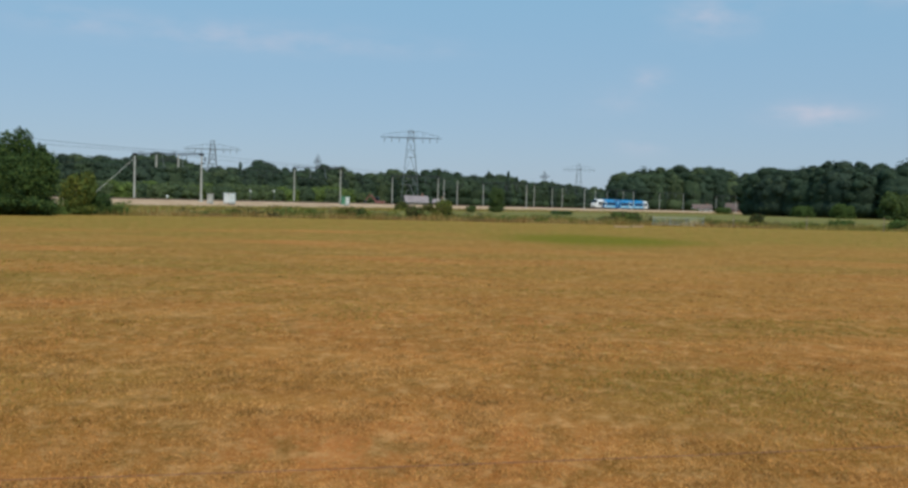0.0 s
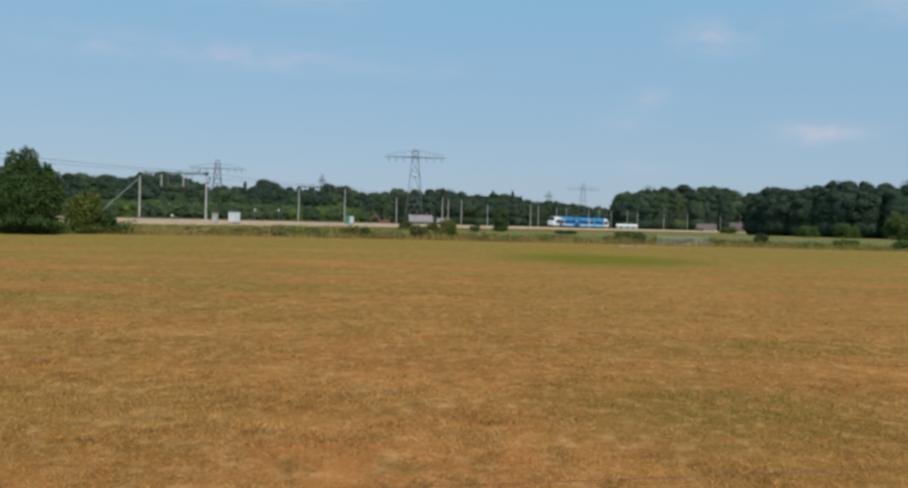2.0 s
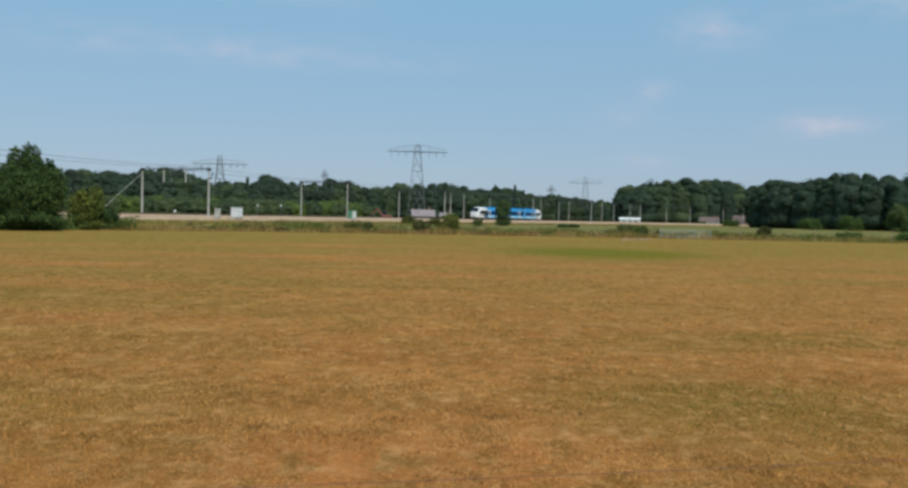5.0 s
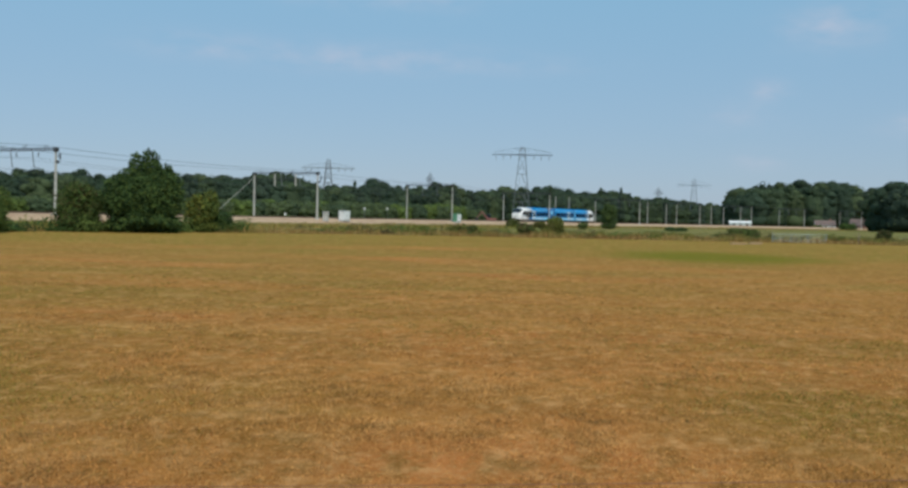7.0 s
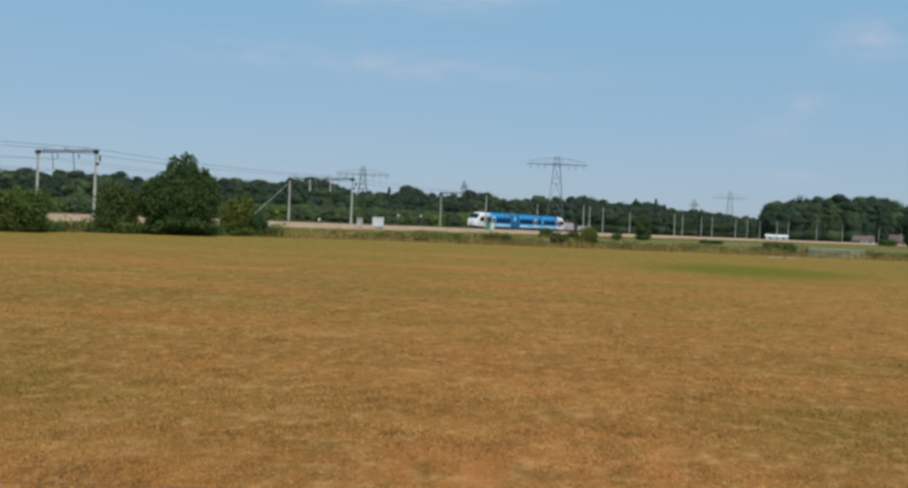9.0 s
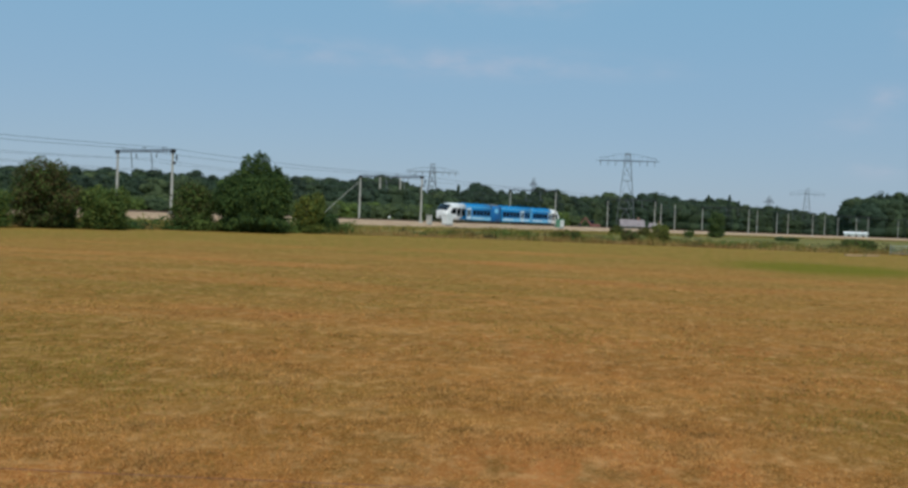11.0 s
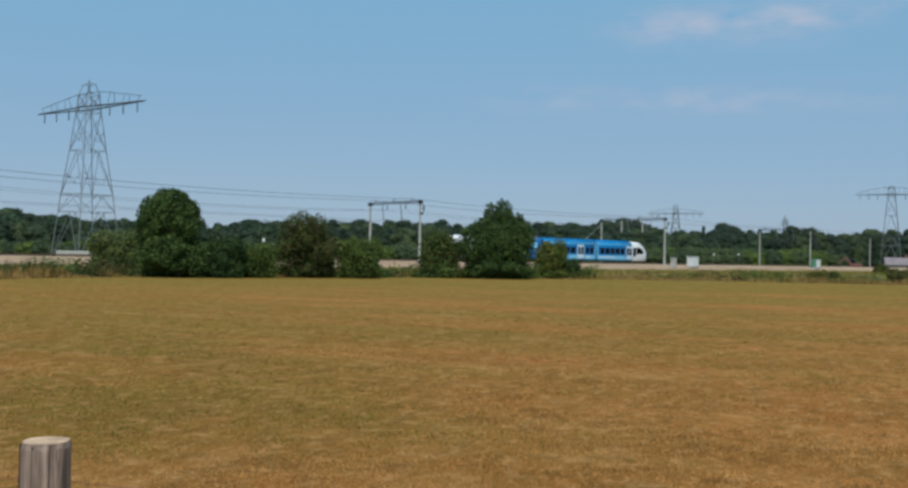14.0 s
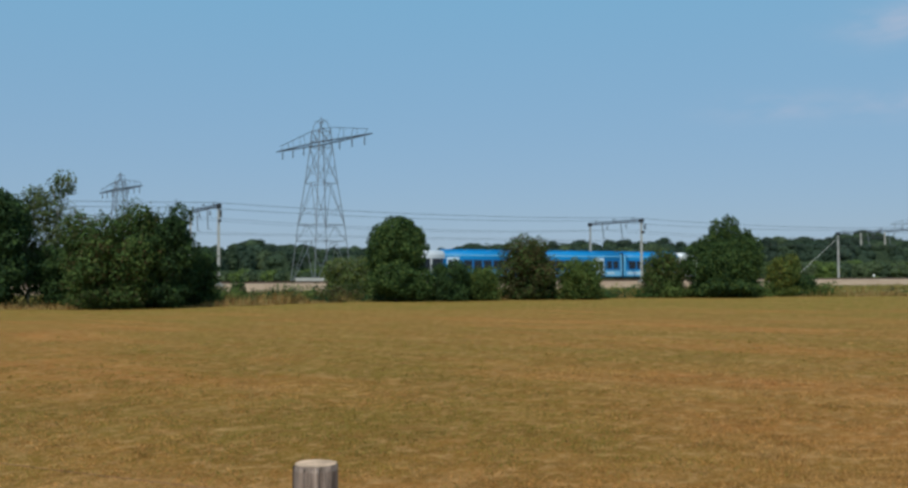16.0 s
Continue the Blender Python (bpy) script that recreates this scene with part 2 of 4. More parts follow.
DEEP_BLUE = material("deep_blue_train_paint", (0.008, 0.15, 0.4), 0.4, 0.08, 0.5)
LIGHT_BLUE = material("light_blue_train_paint", (0.26, 0.62, 0.85), 0.35, 0.1, 0.6, second=(0.17, 0.52, 0.8))
PALE_BLUE = material("pale_blue_train_paint", (0.62, 0.78, 0.88), 0.35, 0.08, 0.6)
WHITE = material("white_train_paint", (0.8, 0.8, 0.78), 0.3, 0.05, 0.7)
GREY_ROOF = material("grey_roof_gear", (0.22, 0.25, 0.28), 0.6, 0.2, 2.0)
GLASS = material("dark_tinted_glass", (0.012, 0.016, 0.022), 0.08, 0.2, 1.0)
RUBBER = material("black_rubber", (0.02, 0.02, 0.022), 0.8, 0.2, 3.0)
LAMP = material("headlamp_glass", (0.7, 0.7, 0.65), 0.15, 0.05, 3.0)
BARK = material("grey_brown_bark", (0.12, 0.09, 0.06), 0.9, 0.3, 3.0, bump=0.8)
BIRCH_BARK = material("pale_birch_bark", (0.5, 0.48, 0.44), 0.8, 0.3, 2.5)
POST_WOOD = material("weathered_grey_wood", (0.42, 0.32, 0.25), 0.9, 0.45, 26.0, bump=0.8, second=(0.11, 0.08, 0.06), fine=110.0, spec=0.1, stretch=(1, 1, 0.07))
POST_TOP = material("sawn_end_grain", (0.72, 0.48, 0.31), 0.9, 0.25, 18.0, second=(0.42, 0.28, 0.18), fine=90.0, spec=0.1)
CRACK = material("shadowed_crack_wood", (0.05, 0.035, 0.03), 0.95, 0.2, 20.0)
FENCE_WIRE = material("rusty_wire", (0.2, 0.085, 0.06), 0.8, 0.2, 30.0)
WHITE_CABINET = material("white_cabinet_paint", (0.75, 0.76, 0.74), 0.5, 0.1, 1.5)
GREEN_CABINET = material("green_cabinet_paint", (0.1, 0.28, 0.16), 0.5, 0.15, 1.5)
PALE_METAL = material("pale_gate_metal", (0.34, 0.37, 0.35), 0.5, 0.15, 2.0, metal=0.3)
ROOF_TILE = material("orange_roof_tile", (0.16, 0.1, 0.085), 0.8, 0.3, 1.0, second=(0.1, 0.08, 0.07))
GREY_TILE = material("greyish_pink_roof", (0.27, 0.225, 0.225), 0.8, 0.25, 0.8)
BRICK = material("brown_brick", (0.26, 0.14, 0.1), 0.85, 0.25, 2.0)
RED_PAINT = material("faded_red_paint", (0.24, 0.085, 0.07), 0.5, 0.2, 2.0)
WINDOW = material("dark_window", (0.02, 0.025, 0.03), 0.15, 0.2, 2.0)
OAK = leaf_material("oak_leaves", (0.072, 0.12, 0.032), (0.05, 0.089, 0.025))
DARK = leaf_material("dark_alder_leaves", (0.042, 0.074, 0.027), (0.031, 0.058, 0.022))
MID = leaf_material("hawthorn_leaves", (0.125, 0.172, 0.042), (0.085, 0.125, 0.032))
YELLOW = leaf_material("yellowing_leaves", (0.19, 0.185, 0.035), (0.11, 0.135, 0.03))
BROWN = leaf_material("browning_leaves", (0.11, 0.082, 0.035), (0.065, 0.07, 0.026))
SILVER = leaf_material("silvery_birch_leaves", (0.16, 0.18, 0.085), (0.1, 0.125, 0.06))
# distance haze is mixed into these leaf colours as extra blue
FAR_A = leaf_material("hazed_oak_leaves", (0.05, 0.078, 0.046), (0.041, 0.066, 0.042))
FAR_B = leaf_material("hazed_beech_leaves", (0.066, 0.096, 0.047), (0.053, 0.08, 0.043))
FAR_C = leaf_material("hazed_pine_needles", (0.044, 0.066, 0.044), (0.036, 0.056, 0.038))
FAR_D = leaf_material("hazed_light_leaves", (0.09, 0.12, 0.054), (0.07, 0.098, 0.047))


# ---- building helpers ----
def part(name, bm, mat, parent=None, label=""):
    me = bpy.data.meshes.new(name)
    bm.to_mesh(me)
    bm.free()
    for m in mat if isinstance(mat, (list, tuple)) else (mat,):
        me.materials.append(m)
    ob = new(name, me)
    ob.parent = parent
    return tagged(ob, label)


def mesh_from(name, verts, faces, mats, index=None, parent=None, smooth=False):
    me = bpy.data.meshes.new(name)
    me.from_pydata(verts if isinstance(verts, list) else verts.tolist(), [], faces if isinstance(faces, list) else faces.tolist())
    for m in mats:
        me.materials.append(m)
    if index is not None:
        me.polygons.foreach_set("material_index", np.asarray(index, dtype=np.int32))
    if smooth:
        me.polygons.foreach_set("use_smooth", [True] * len(me.polygons))
    ob = new(name, me)
    ob.parent = parent
    return ob


def thing(name, label, category, m=None, group="", kind=""):
    ob = new(name)
    if m is not None:
        ob.matrix_basis = m
    return tagged(ob, label, category, group, kind)


def box(bm, c, s, bevel=0.0, turn=None):
    g = bmesh.ops.create_cube(bm, size=1.0)
    vs = g["verts"]
    m = Matrix.Translation(c) @ (turn or Matrix.Identity(4)) @ Matrix.Diagonal((*s, 1))
    bmesh.ops.transform(bm, matrix=m, verts=vs)
    if bevel:
        es = list({e for v in vs for e in v.link_edges})
        bmesh.ops.bevel(bm, geom=es, offset=bevel, segments=2, affect="EDGES", profile=0.5)


def bar(bm, a, b, w, sides=4, w2=None):
    """A straight bar from a to b."""
    a, b = Vector(a), Vector(b)
    d = b - a
    q = d.to_track_quat("Z", "Y").to_matrix().to_4x4()
    bmesh.ops.create_cone(bm, cap_ends=True, segments=sides, radius1=w * 0.7071 if sides == 4 else w / 2,
                          radius2=(w2 if w2 is not None else w) * (0.7071 if sides == 4 else 0.5), depth=d.length,
                          matrix=Matrix.Translation((a + b) / 2) @ q @ pose(0, 0, 0, 0, 0, 45))


def wire_line(name, points, radius, mat, parent=None):
    cu = bpy.data.curves.new(name, "CURVE")
    cu.dimensions, cu.bevel_depth, cu.bevel_resolution = "3D", radius, 1
    sp = cu.splines.new("POLY")
    sp.points.add(len(points) - 1)
    for q, c in zip(sp.points, points):
        q.co = (*c, 1)
    cu.materials.append(mat)
    ob = new(name, cu)
    ob.parent = parent
    return ob


# ---- the railway line: straight, then bending to the right far off ----
TH, TD, S1, KAPPA = radians(18.677), 105.78, 186.1, 0.0012075
RAIL_TOP = 1.38


def track(s, off=0.0, z=0.0):
    """A place s metres along the line of the far track, off metres to its far side."""
    u, nrm = Vector((math.sin(TH), math.cos(TH))), Vector((-math.cos(TH), math.sin(TH)))
    if s <= S1:
        q, a = nrm * TD + u * s, TH
    else:
        a = TH + KAPPA * (s - S1)
        q = nrm * TD + u * S1 + Vector((math.cos(TH) - math.cos(a), math.sin(a) - math.sin(TH))) / KAPPA
    q = q + Vector((-math.cos(a), math.sin(a))) * off
    return Vector((q.x, q.y, z))


def heading(s):
    return TH + KAPPA * max(0.0, s - S1)


def sweep(name, profile, mat, s0=-260, s1=1000, step=12, label="", z_noise=0.0):
    """A profile (off, z) drawn along the line."""
    ss = np.arange(s0, s1 + 1, step)
    rng = np.random.default_rng(3)
    vs, fs, k = [], [], len(profile)
    for s in ss:
        for o, z in profile:
            jog = rng.normal(0, z_noise) if 0.02 < z else 0
            q = track(s, o + jog * 2, z + jog)
            vs.append(tuple(q))
    for i in range(len(ss) - 1):
        for j in range(k - 1):
            a = i * k + j
            fs.append((a, a + k, a + k + 1, a + 1))
    ob = mesh_from(name, vs, fs, [mat])
    return tagged(ob, label, kind="structure")


# ---- ground ----
def build_ground():
    xs = np.linspace(-2400, 2400, 61)
    vs = [(x, y, 0.0) for y in xs for x in xs]
    fs = [(j * 61 + i, j * 61 + i + 1, (j + 1) * 61 + i + 1, (j + 1) * 61 + i) for j in range(60) for i in range(60)]
    tagged(mesh_from("ground", vs, fs, [ROUGH_GRASS]), "flat rough summer grassland, green and straw", kind="structure")
    # the mown field lies inside its ditch and hedge line
    edge = [EDGE[0]] + EDGE + [EDGE[-1]]
    fine = []
    for i in range(1, len(edge) - 2):
        for k in range(8):
            fine.append(spline(edge[i - 1], edge[i], edge[i + 1], edge[i + 2], k / 8))
    fine.append(EDGE[-1])
    rng = random.Random(5)
    outer = [(x + rng.uniform(-.4, .4), y + rng.uniform(-.5, .5)) for x, y in fine]
    rings = (0.0, 0.03, 0.08, 0.16, 0.3, 0.5, 0.75, 1.0)
    home, vs, fs, k = (0.0, -40.0), [], [], len(outer)
    for r in rings:
        for x, y in outer:
            vs.append((home[0] + (x - home[0]) * r, home[1] + (y - home[1]) * r, 0.03))
    for i in range(len(rings) - 1):
        for j in range(k - 1):
            a = i * k + j
            fs.append((a + 1, a, a + k, a + k + 1))
    tagged(mesh_from("field", vs, fs, [FIELD]), "mown sun-scorched brown grass field with olive patches", kind="structure")
    return outer


def spline(p0, p1, p2, p3, t):
    return tuple(0.5 * (2 * b + (c - a) * t + (2 * a - 5 * b + 4 * c - d) * t * t + (3 * b - a - 3 * c + d) * t ** 3) for a, b, c, d in zip(p0, p1, p2, p3))


EDGE = [(-90, -60), (-70, -10), (-56, 20), (-48.5, 31), (-49, 42), (-46, 56), (-38, 70), (-27, 80), (-14, 87), (2, 91), (22, 94), (43, 95), (80, 97), (160, 90)]
OUTER = build_ground()
sweep("embankment", [(-15, 0.005), (-11.5, 0.18), (-10.0, 0.3), (-7.4, 0.7), (7.0, 0.7), (12, 0.0)], ROUGH_GRASS, label="low grassy railway bank", z_noise=0.03)
sweep("track_bed", [(-10.6, 0.22), (-8.4, 0.72), (-7.4, 0.98), (-6.2, 1.13), (3.0, 1.16), (5.5, 0.66)], BALLAST, label="sandy pale gravel track bed", z_noise=0.02)

for off in (0.0, -4.0):
    for side in (-0.755, 0.755):
        o = off + side
        sweep("rail", [(o - 0.035, 1.2), (o - 0.035, RAIL_TOP), (o + 0.035, RAIL_TOP), (o + 0.035, 1.2)], STEEL_RAIL, -120, 700, 12, "rusty steel running rail")


# ---- trees ----
def leaf_quads(centres, size, rng, outward, up=0.3):
    """Small bent leaf sprays, two triangles each, at the given places, turned out of the crown and to the light."""
    n = len(centres)
    nrm = rng.normal(size=(n, 3)) * 0.55 + outward
    nrm[:, 2] += up
    nrm /= np.linalg.norm(nrm, axis=1)[:, None]
    a = np.cross(nrm, rng.normal(size=(n, 3)))
    a /= np.linalg.norm(a, axis=1)[:, None] + 1e-9
    b = np.cross(nrm, a)
    s = size * rng.uniform(0.6, 1.35, size=(n, 1))
    v = np.stack([centres - a * s, centres + b * s * 0.55 + nrm * s * 0.2, centres + a * s, centres - b * s * 0.55 - nrm * s * 0.1], axis=1)
    return v.reshape(-1, 3), np.arange(4 * n).reshape(n, 4)


def crown_points(blobs, count, rng, ragged=0.22):
    """Places in the outer shell of a crown made of lumps (x, y, z, rx, ry, rz), gathered into sprays."""
    blobs = np.array(blobs, dtype=float)
    w = (blobs[:, 3] * blobs[:, 4] + blobs[:, 4] * blobs[:, 5]) ** 1.0
    pick = rng.choice(len(blobs), size=count, p=w / w.sum())
    d = rng.normal(size=(count, 3))
    d /= np.linalg.norm(d, axis=1)[:, None]
    # lumps of leaves stand out of the outline and leave gaps between them
    lump = np.array([noise.noise(Vector((x * 2.3, y * 2.3, z * 2.3)) + Vector((float(k) * 7.1, 0, 0))) for (x, y, z), k in zip(d, pick)])
    r = (0.62 + 0.38 * rng.random(count) ** 0.5) * (1 + ragged * 1.6 * lump) + rng.normal(0, ragged * 0.18, count)
    p = blobs[pick, :3] + d * blobs[pick, 3:6] * r[:, None]
    keep = p[:, 2] > 0.06
    return p[keep], d[keep]


def tree(name, x, y, lumps, mats, label, count=5000, leaf=0.17, trunk=0.14, seed=1, bark=None, shares=None, category="tree", ragged=0.32):
    """lumps: (dx, dy, z, rx, ry, rz) of the crown."""
    rng = np.random.default_rng(seed)
    root = thing(name, label, category, pose(x, y, 0))
    top = max(b[2] for b in lumps)
    bm = bmesh.new()
    prev, pr = Vector((0, 0, -0.1)), trunk
    for i in range(1, 5):
        nxt = Vector((rng.normal(0, 0.06) * i, rng.normal(0, 0.06) * i, top * i / 4))
        bar(bm, prev, nxt, pr * 2, 8, pr * 1.45)
        prev, pr = nxt, pr * 0.72
    part("trunk", bm, bark or BARK, root)
    bm = bmesh.new()
    for dx, dy, z, rx, ry, rz in lumps:
        for k in range(3):
            a = rng.uniform(0, 6.28)
            start = Vector((0, 0, max(0.15, z * rng.uniform(0.25, 0.6))))
            bar(bm, start, (dx + math.cos(a) * rx * 0.6, dy + math.sin(a) * ry * 0.6, z + rz * rng.uniform(-0.1, 0.6)), trunk * 0.5, 5, trunk * 0.12)
    part("limbs", bm, bark or BARK, root)
    p, d = crown_points(lumps, int(count * 2.8), rng, ragged)
    v, f = leaf_quads(p, leaf * 0.62, rng, d)
    idx = rng.choice(len(mats), size=len(f), p=shares)
    crown = mesh_from("crown", v, f, mats, idx, root)
    return root


def lumps_for(w, h, rng, n=9):
    """An uneven leafy mass w wide and h high that reaches down to the ground."""
    out = [(0, 0, h * 0.42, w * 0.36, w * 0.36, h * 0.40), (0, 0, h * 0.13, w * 0.37, w * 0.37, h * 0.15)]
    for k in range(n):
        a, z = k * 2.4 + rng.uniform(-0.5, 0.5), h * (0.16 + 0.68 * (k + 0.5) / n)
        t = math.sin(math.pi * (0.17 + 0.71 * z / h))
        r = w * rng.uniform(0.24, 0.36) * t
        s = w * rng.uniform(0.12, 0.24)
        out.append((math.cos(a) * r, math.sin(a) * r, z, s, s, min(s * rng.uniform(0.8, 1.15), max(0.3, h - z))))
    return out


# hedge line along the field: name, label, x, y, width, height, leaves, shares, count, leaf size
HEDGE = [
    ("tree", "dark leafy alder at the end of the hedge", -58.8, 25.0, 5.8, 8.0, [DARK, OAK], (0.7, 0.3), 8000, 0.2),
    ("bush", "large rounded dark green bush by the field", -50.2, 28.4, 6.2, 6.1, [OAK, MID, BROWN], (0.55, 0.25, 0.2), 10000, 0.15),
    ("tree", "tall dark green tree beside the large bush", -48.7, 30.9, 3.9, 6.4, [DARK, OAK], (0.7, 0.3), 6500, 0.15),
    ("bush", "small dark green bush at the field edge", -50.2, 34.3, 3.0, 3.7, [DARK, OAK], (0.6, 0.4), 3200, 0.14),
    ("bush", "dark undergrowth bush beneath the birches", -57.2, 29.4, 4.0, 4.1, [DARK, OAK], (0.6, 0.4), 5000, 0.16),
    ("sapling", "small dark sapling in rough grass", -54.7, 40.6, 1.3, 1.75, [DARK, MID], (0.6, 0.4), 800, 0.1),
    ("bush", "grey-green willow bush under the pylon", -53.6, 50.0, 4.6, 3.3, [MID, YELLOW, SILVER], (0.45, 0.2, 0.35), 5000, 0.15),
    ("bush", "low dark bush beside the round tree", -44.9, 51.6, 3.0, 3.0, [DARK, OAK], (0.6, 0.4), 3600, 0.15),
    ("bush", "low green hawthorn bush in the hedge", -44.6, 54.4, 3.8, 2.5, [MID, OAK, YELLOW], (0.6, 0.3, 0.1), 3800, 0.14),
    ("bush", "browning bush with rust-coloured top", -43.1, 58.6, 5.0, 4.9, [BROWN, OAK, MID], (0.6, 0.25, 0.15), 7500, 0.15),
    ("bush", "bright green bush in the hedge", -39.8, 60.9, 3.8, 3.1, [MID, OAK, YELLOW], (0.7, 0.2, 0.1), 4000, 0.14),
    ("bush", "low dark bush between taller ones", -42.4, 58.9, 2.6, 2.2, [DARK, OAK], (0.6, 0.4), 2400, 0.14),
    ("bush", "olive green bush beside the oak", -37.9, 70.0, 4.0, 4.0, [OAK, MID, BROWN], (0.4, 0.35, 0.25), 5200, 0.15),
    ("bush", "yellowing bush with sunlit top", -31.4, 78.4, 3.1, 3.7, [YELLOW, MID, OAK], (0.5, 0.4, 0.1), 3000, 0.15),
    ("bush", "low green bush at the bare bank", -30.6, 80.6, 2.6, 1.8, [OAK, DARK], (0.5, 0.5), 2000, 0.14),
]
hr = random.Random(11)
for i, (nm, lab, x, y, w, h, mats, sh, cnt, lf) in enumerate(HEDGE):
    tree(nm, x, y, lumps_for(w, h, hr, 17), mats, lab, cnt, lf, 0.05 + h * 0.015, 20 + i, shares=sh, category="tree" if nm == "tree" else nm)
# the oak has a leaning dark head with two points and a lighter shoulder
tree("tree", -33.4, 71.6, [(0.2, 0.1, 2.6, 2.2, 2.2, 2.3), (-1.5, -0.6, 2.7, 1.6, 1.6, 1.9), (0.9, 0.6, 3.6, 1.5, 1.5, 1.9), (0.35, 0.2, 5.3, 0.75, 0.75, 1.3),
                            (-0.65, -0.2, 5.2, 0.5, 0.5, 1.1), (1.5, 0.9, 3.0, 1.2, 1.2, 2.0), (1.5, 0.9, 4.5, 0.45, 0.45, 0.7), (-0.8, -0.4, 4.2, 1.0, 1.0, 0.9),
                            (0.2, 0.0, 1.0, 2.4, 2.0, 1.0), (-0.9, -0.6, 0.7, 1.9, 1.5, 0.8), (1.1, 0.7, 0.7, 1.7, 1.4, 0.8)],
     [OAK, MID, DARK], "tall dark green oak with pointed ragged top", 16000, 0.16, 0.16, 77, shares=(0.48, 0.2, 0.32), ragged=0.26)
tree("tree", -47.4, 48.7, [(0, 0, 4.0, 1.7, 1.7, 1.9), (0.6, 0.6, 3.6, 1.4, 1.4, 1.6), (-0.65, -0.55, 3.6, 1.3, 1.3, 1.6), (0.2, 0.1, 5.1, 1.2, 1.2, 1.0), (0.1, 0.1, 1.7, 2.0, 2.0, 1.5), (0.9, 0.9, 1.3, 1.6, 1.6, 1.2),
                            (-0.7, -0.6, 4.7, 0.9, 0.9, 0.9), (0.9, 0.8, 4.6, 0.9, 0.9, 0.8)],
     [OAK, MID, DARK], "round dense green tree in the hedge", 11000, 0.16, 0.15, 78, shares=(0.6, 0.2, 0.2), ragged=0.18)
# half-bare birches behind the bushes
for x, y, h, sd in ((-59.1, 29.7, 8.6, 5), (-60.2, 28.4, 7.6, 6)):
    tree("birch", x, y, [(0.2, 0.3, h * 0.9, 0.75, 0.75, h * 0.1), (-0.4, -0.5, h * 0.72, 1.0, 1.0, h * 0.14), (0.5, 0.4, h * 0.55, 1.1, 1.1, h * 0.2), (0, 0, h * 0.3, 1.2, 1.2, h * 0.25)],
         [SILVER, MID], "thin half-bare birch with pale branches", 2300, 0.15, 0.09, sd, BIRCH_BARK, (0.7, 0.3), ragged=0.5)

def at(yaw, r):
    return -math.sin(radians(yaw)) * r, math.cos(radians(yaw)) * r


# small shrubs on the verge: x, y, width, height, leaves
for i, (x, y, w, h, mats) in enumerate([(-10.6, 94.5, 3.4, 1.1, [YELLOW, BROWN]), (-4.6, 97.5, 2.2, 1.4, [BROWN, MID]), (-2.0, 98.5, 2.8, 1.7, [YELLOW, BROWN]),
                                        (31.9, 104.0, 2.0, 1.5, [BROWN, OAK]), (-15.0, 92.0, 2.2, 0.8, [YELLOW, MID]), (40.0, 101.5, 3.0, 1.0, [MID, OAK]), (47.5, 104, 4.0, 1.1, [MID, OAK]),
                                        (20.5, 120.0, 5.0, 1.2, [MID, BROWN]), (*at(1.15, 212), 4.6, 2.7, [YELLOW, MID]), (*at(3.6, 200), 3.4, 2.0, [BROWN, MID]), (*at(2.0, 205), 2.6, 1.7, [BROWN, YELLOW]), (*at(-2.05, 222), 4.8, 6.4, [MID, FAR_B]), (*at(-0.55, 205), 2.4, 1.5, [OAK, MID]), (*at(-5.9, 205), 5.5, 0.75, [OAK, DARK]), (*at(-9.5, 200), 4.4, 0.8, [OAK, DARK]), (*at(-15.2, 500), 9, 3.4, [OAK, MID]), (*at(-13.6, 500), 6, 2.4, [OAK, MID]), (*at(-19.5, 360), 9, 4, [OAK, MID]), (*at(-21.6, 355), 10, 5, [MID, OAK]), (*at(-24.2, 340), 12, 9, [MID, FAR_D])]):
    tree("shrub", x, y, lumps_for(w, h, hr, 7), mats, "low scrubby green and brown shrub on the verge", int(700 + 90 * w * h), 0.1 + 0.02 * w, 0.03, 60 + i, category="shrub", shares=(0.6, 0.4))


# ---- woods in the distance ----
def unit_ball():
    bm = bmesh.new()
    bmesh.ops.create_icosphere(bm, subdivisions=2, radius=1.0)
    bm.verts.ensure_lookup_table()
    v = np.array([tuple(x.co) for x in bm.verts])
    f = np.array([[x.index for x in q.verts] for q in bm.faces])
    bm.free()
    return v, f


BALL_V, BALL_F = unit_ball()


def crown_lumps(h, w, rng, spire=False):
    """A domed crown h high and w in radius: a body and many bulging boughs on it."""
    if spire:
        return [(0, 0, h * (0.22 + 0.16 * k), w * (1 - 0.17 * k), w * (1 - 0.17 * k), h * 0.13) for k in range(5)] + [(0, 0, h * 0.94, w * 0.14, w * 0.14, h * 0.06)]
    lumps = [(0, 0, h * 0.48, w * 0.92, w * 0.92, h * 0.46), (0, 0, h * 0.2, w, w, h * 0.24)]
    for k in range(18):
        a, up = k * 2.4 + rng.uniform(-0.4, 0.4), rng.uniform(-0.25, 1.0)
        lr = w * rng.uniform(0.24, 0.38)
        c = math.sqrt(max(0.0, 1 - up * up))
        z = min(h * 0.5 + up * h * 0.42, h - lr * 0.8)
        lumps.append((math.cos(a) * c * w * 0.74, math.sin(a) * c * w * 0.74, max(z, lr * 0.7), lr, lr, lr * 0.8))
    return lumps


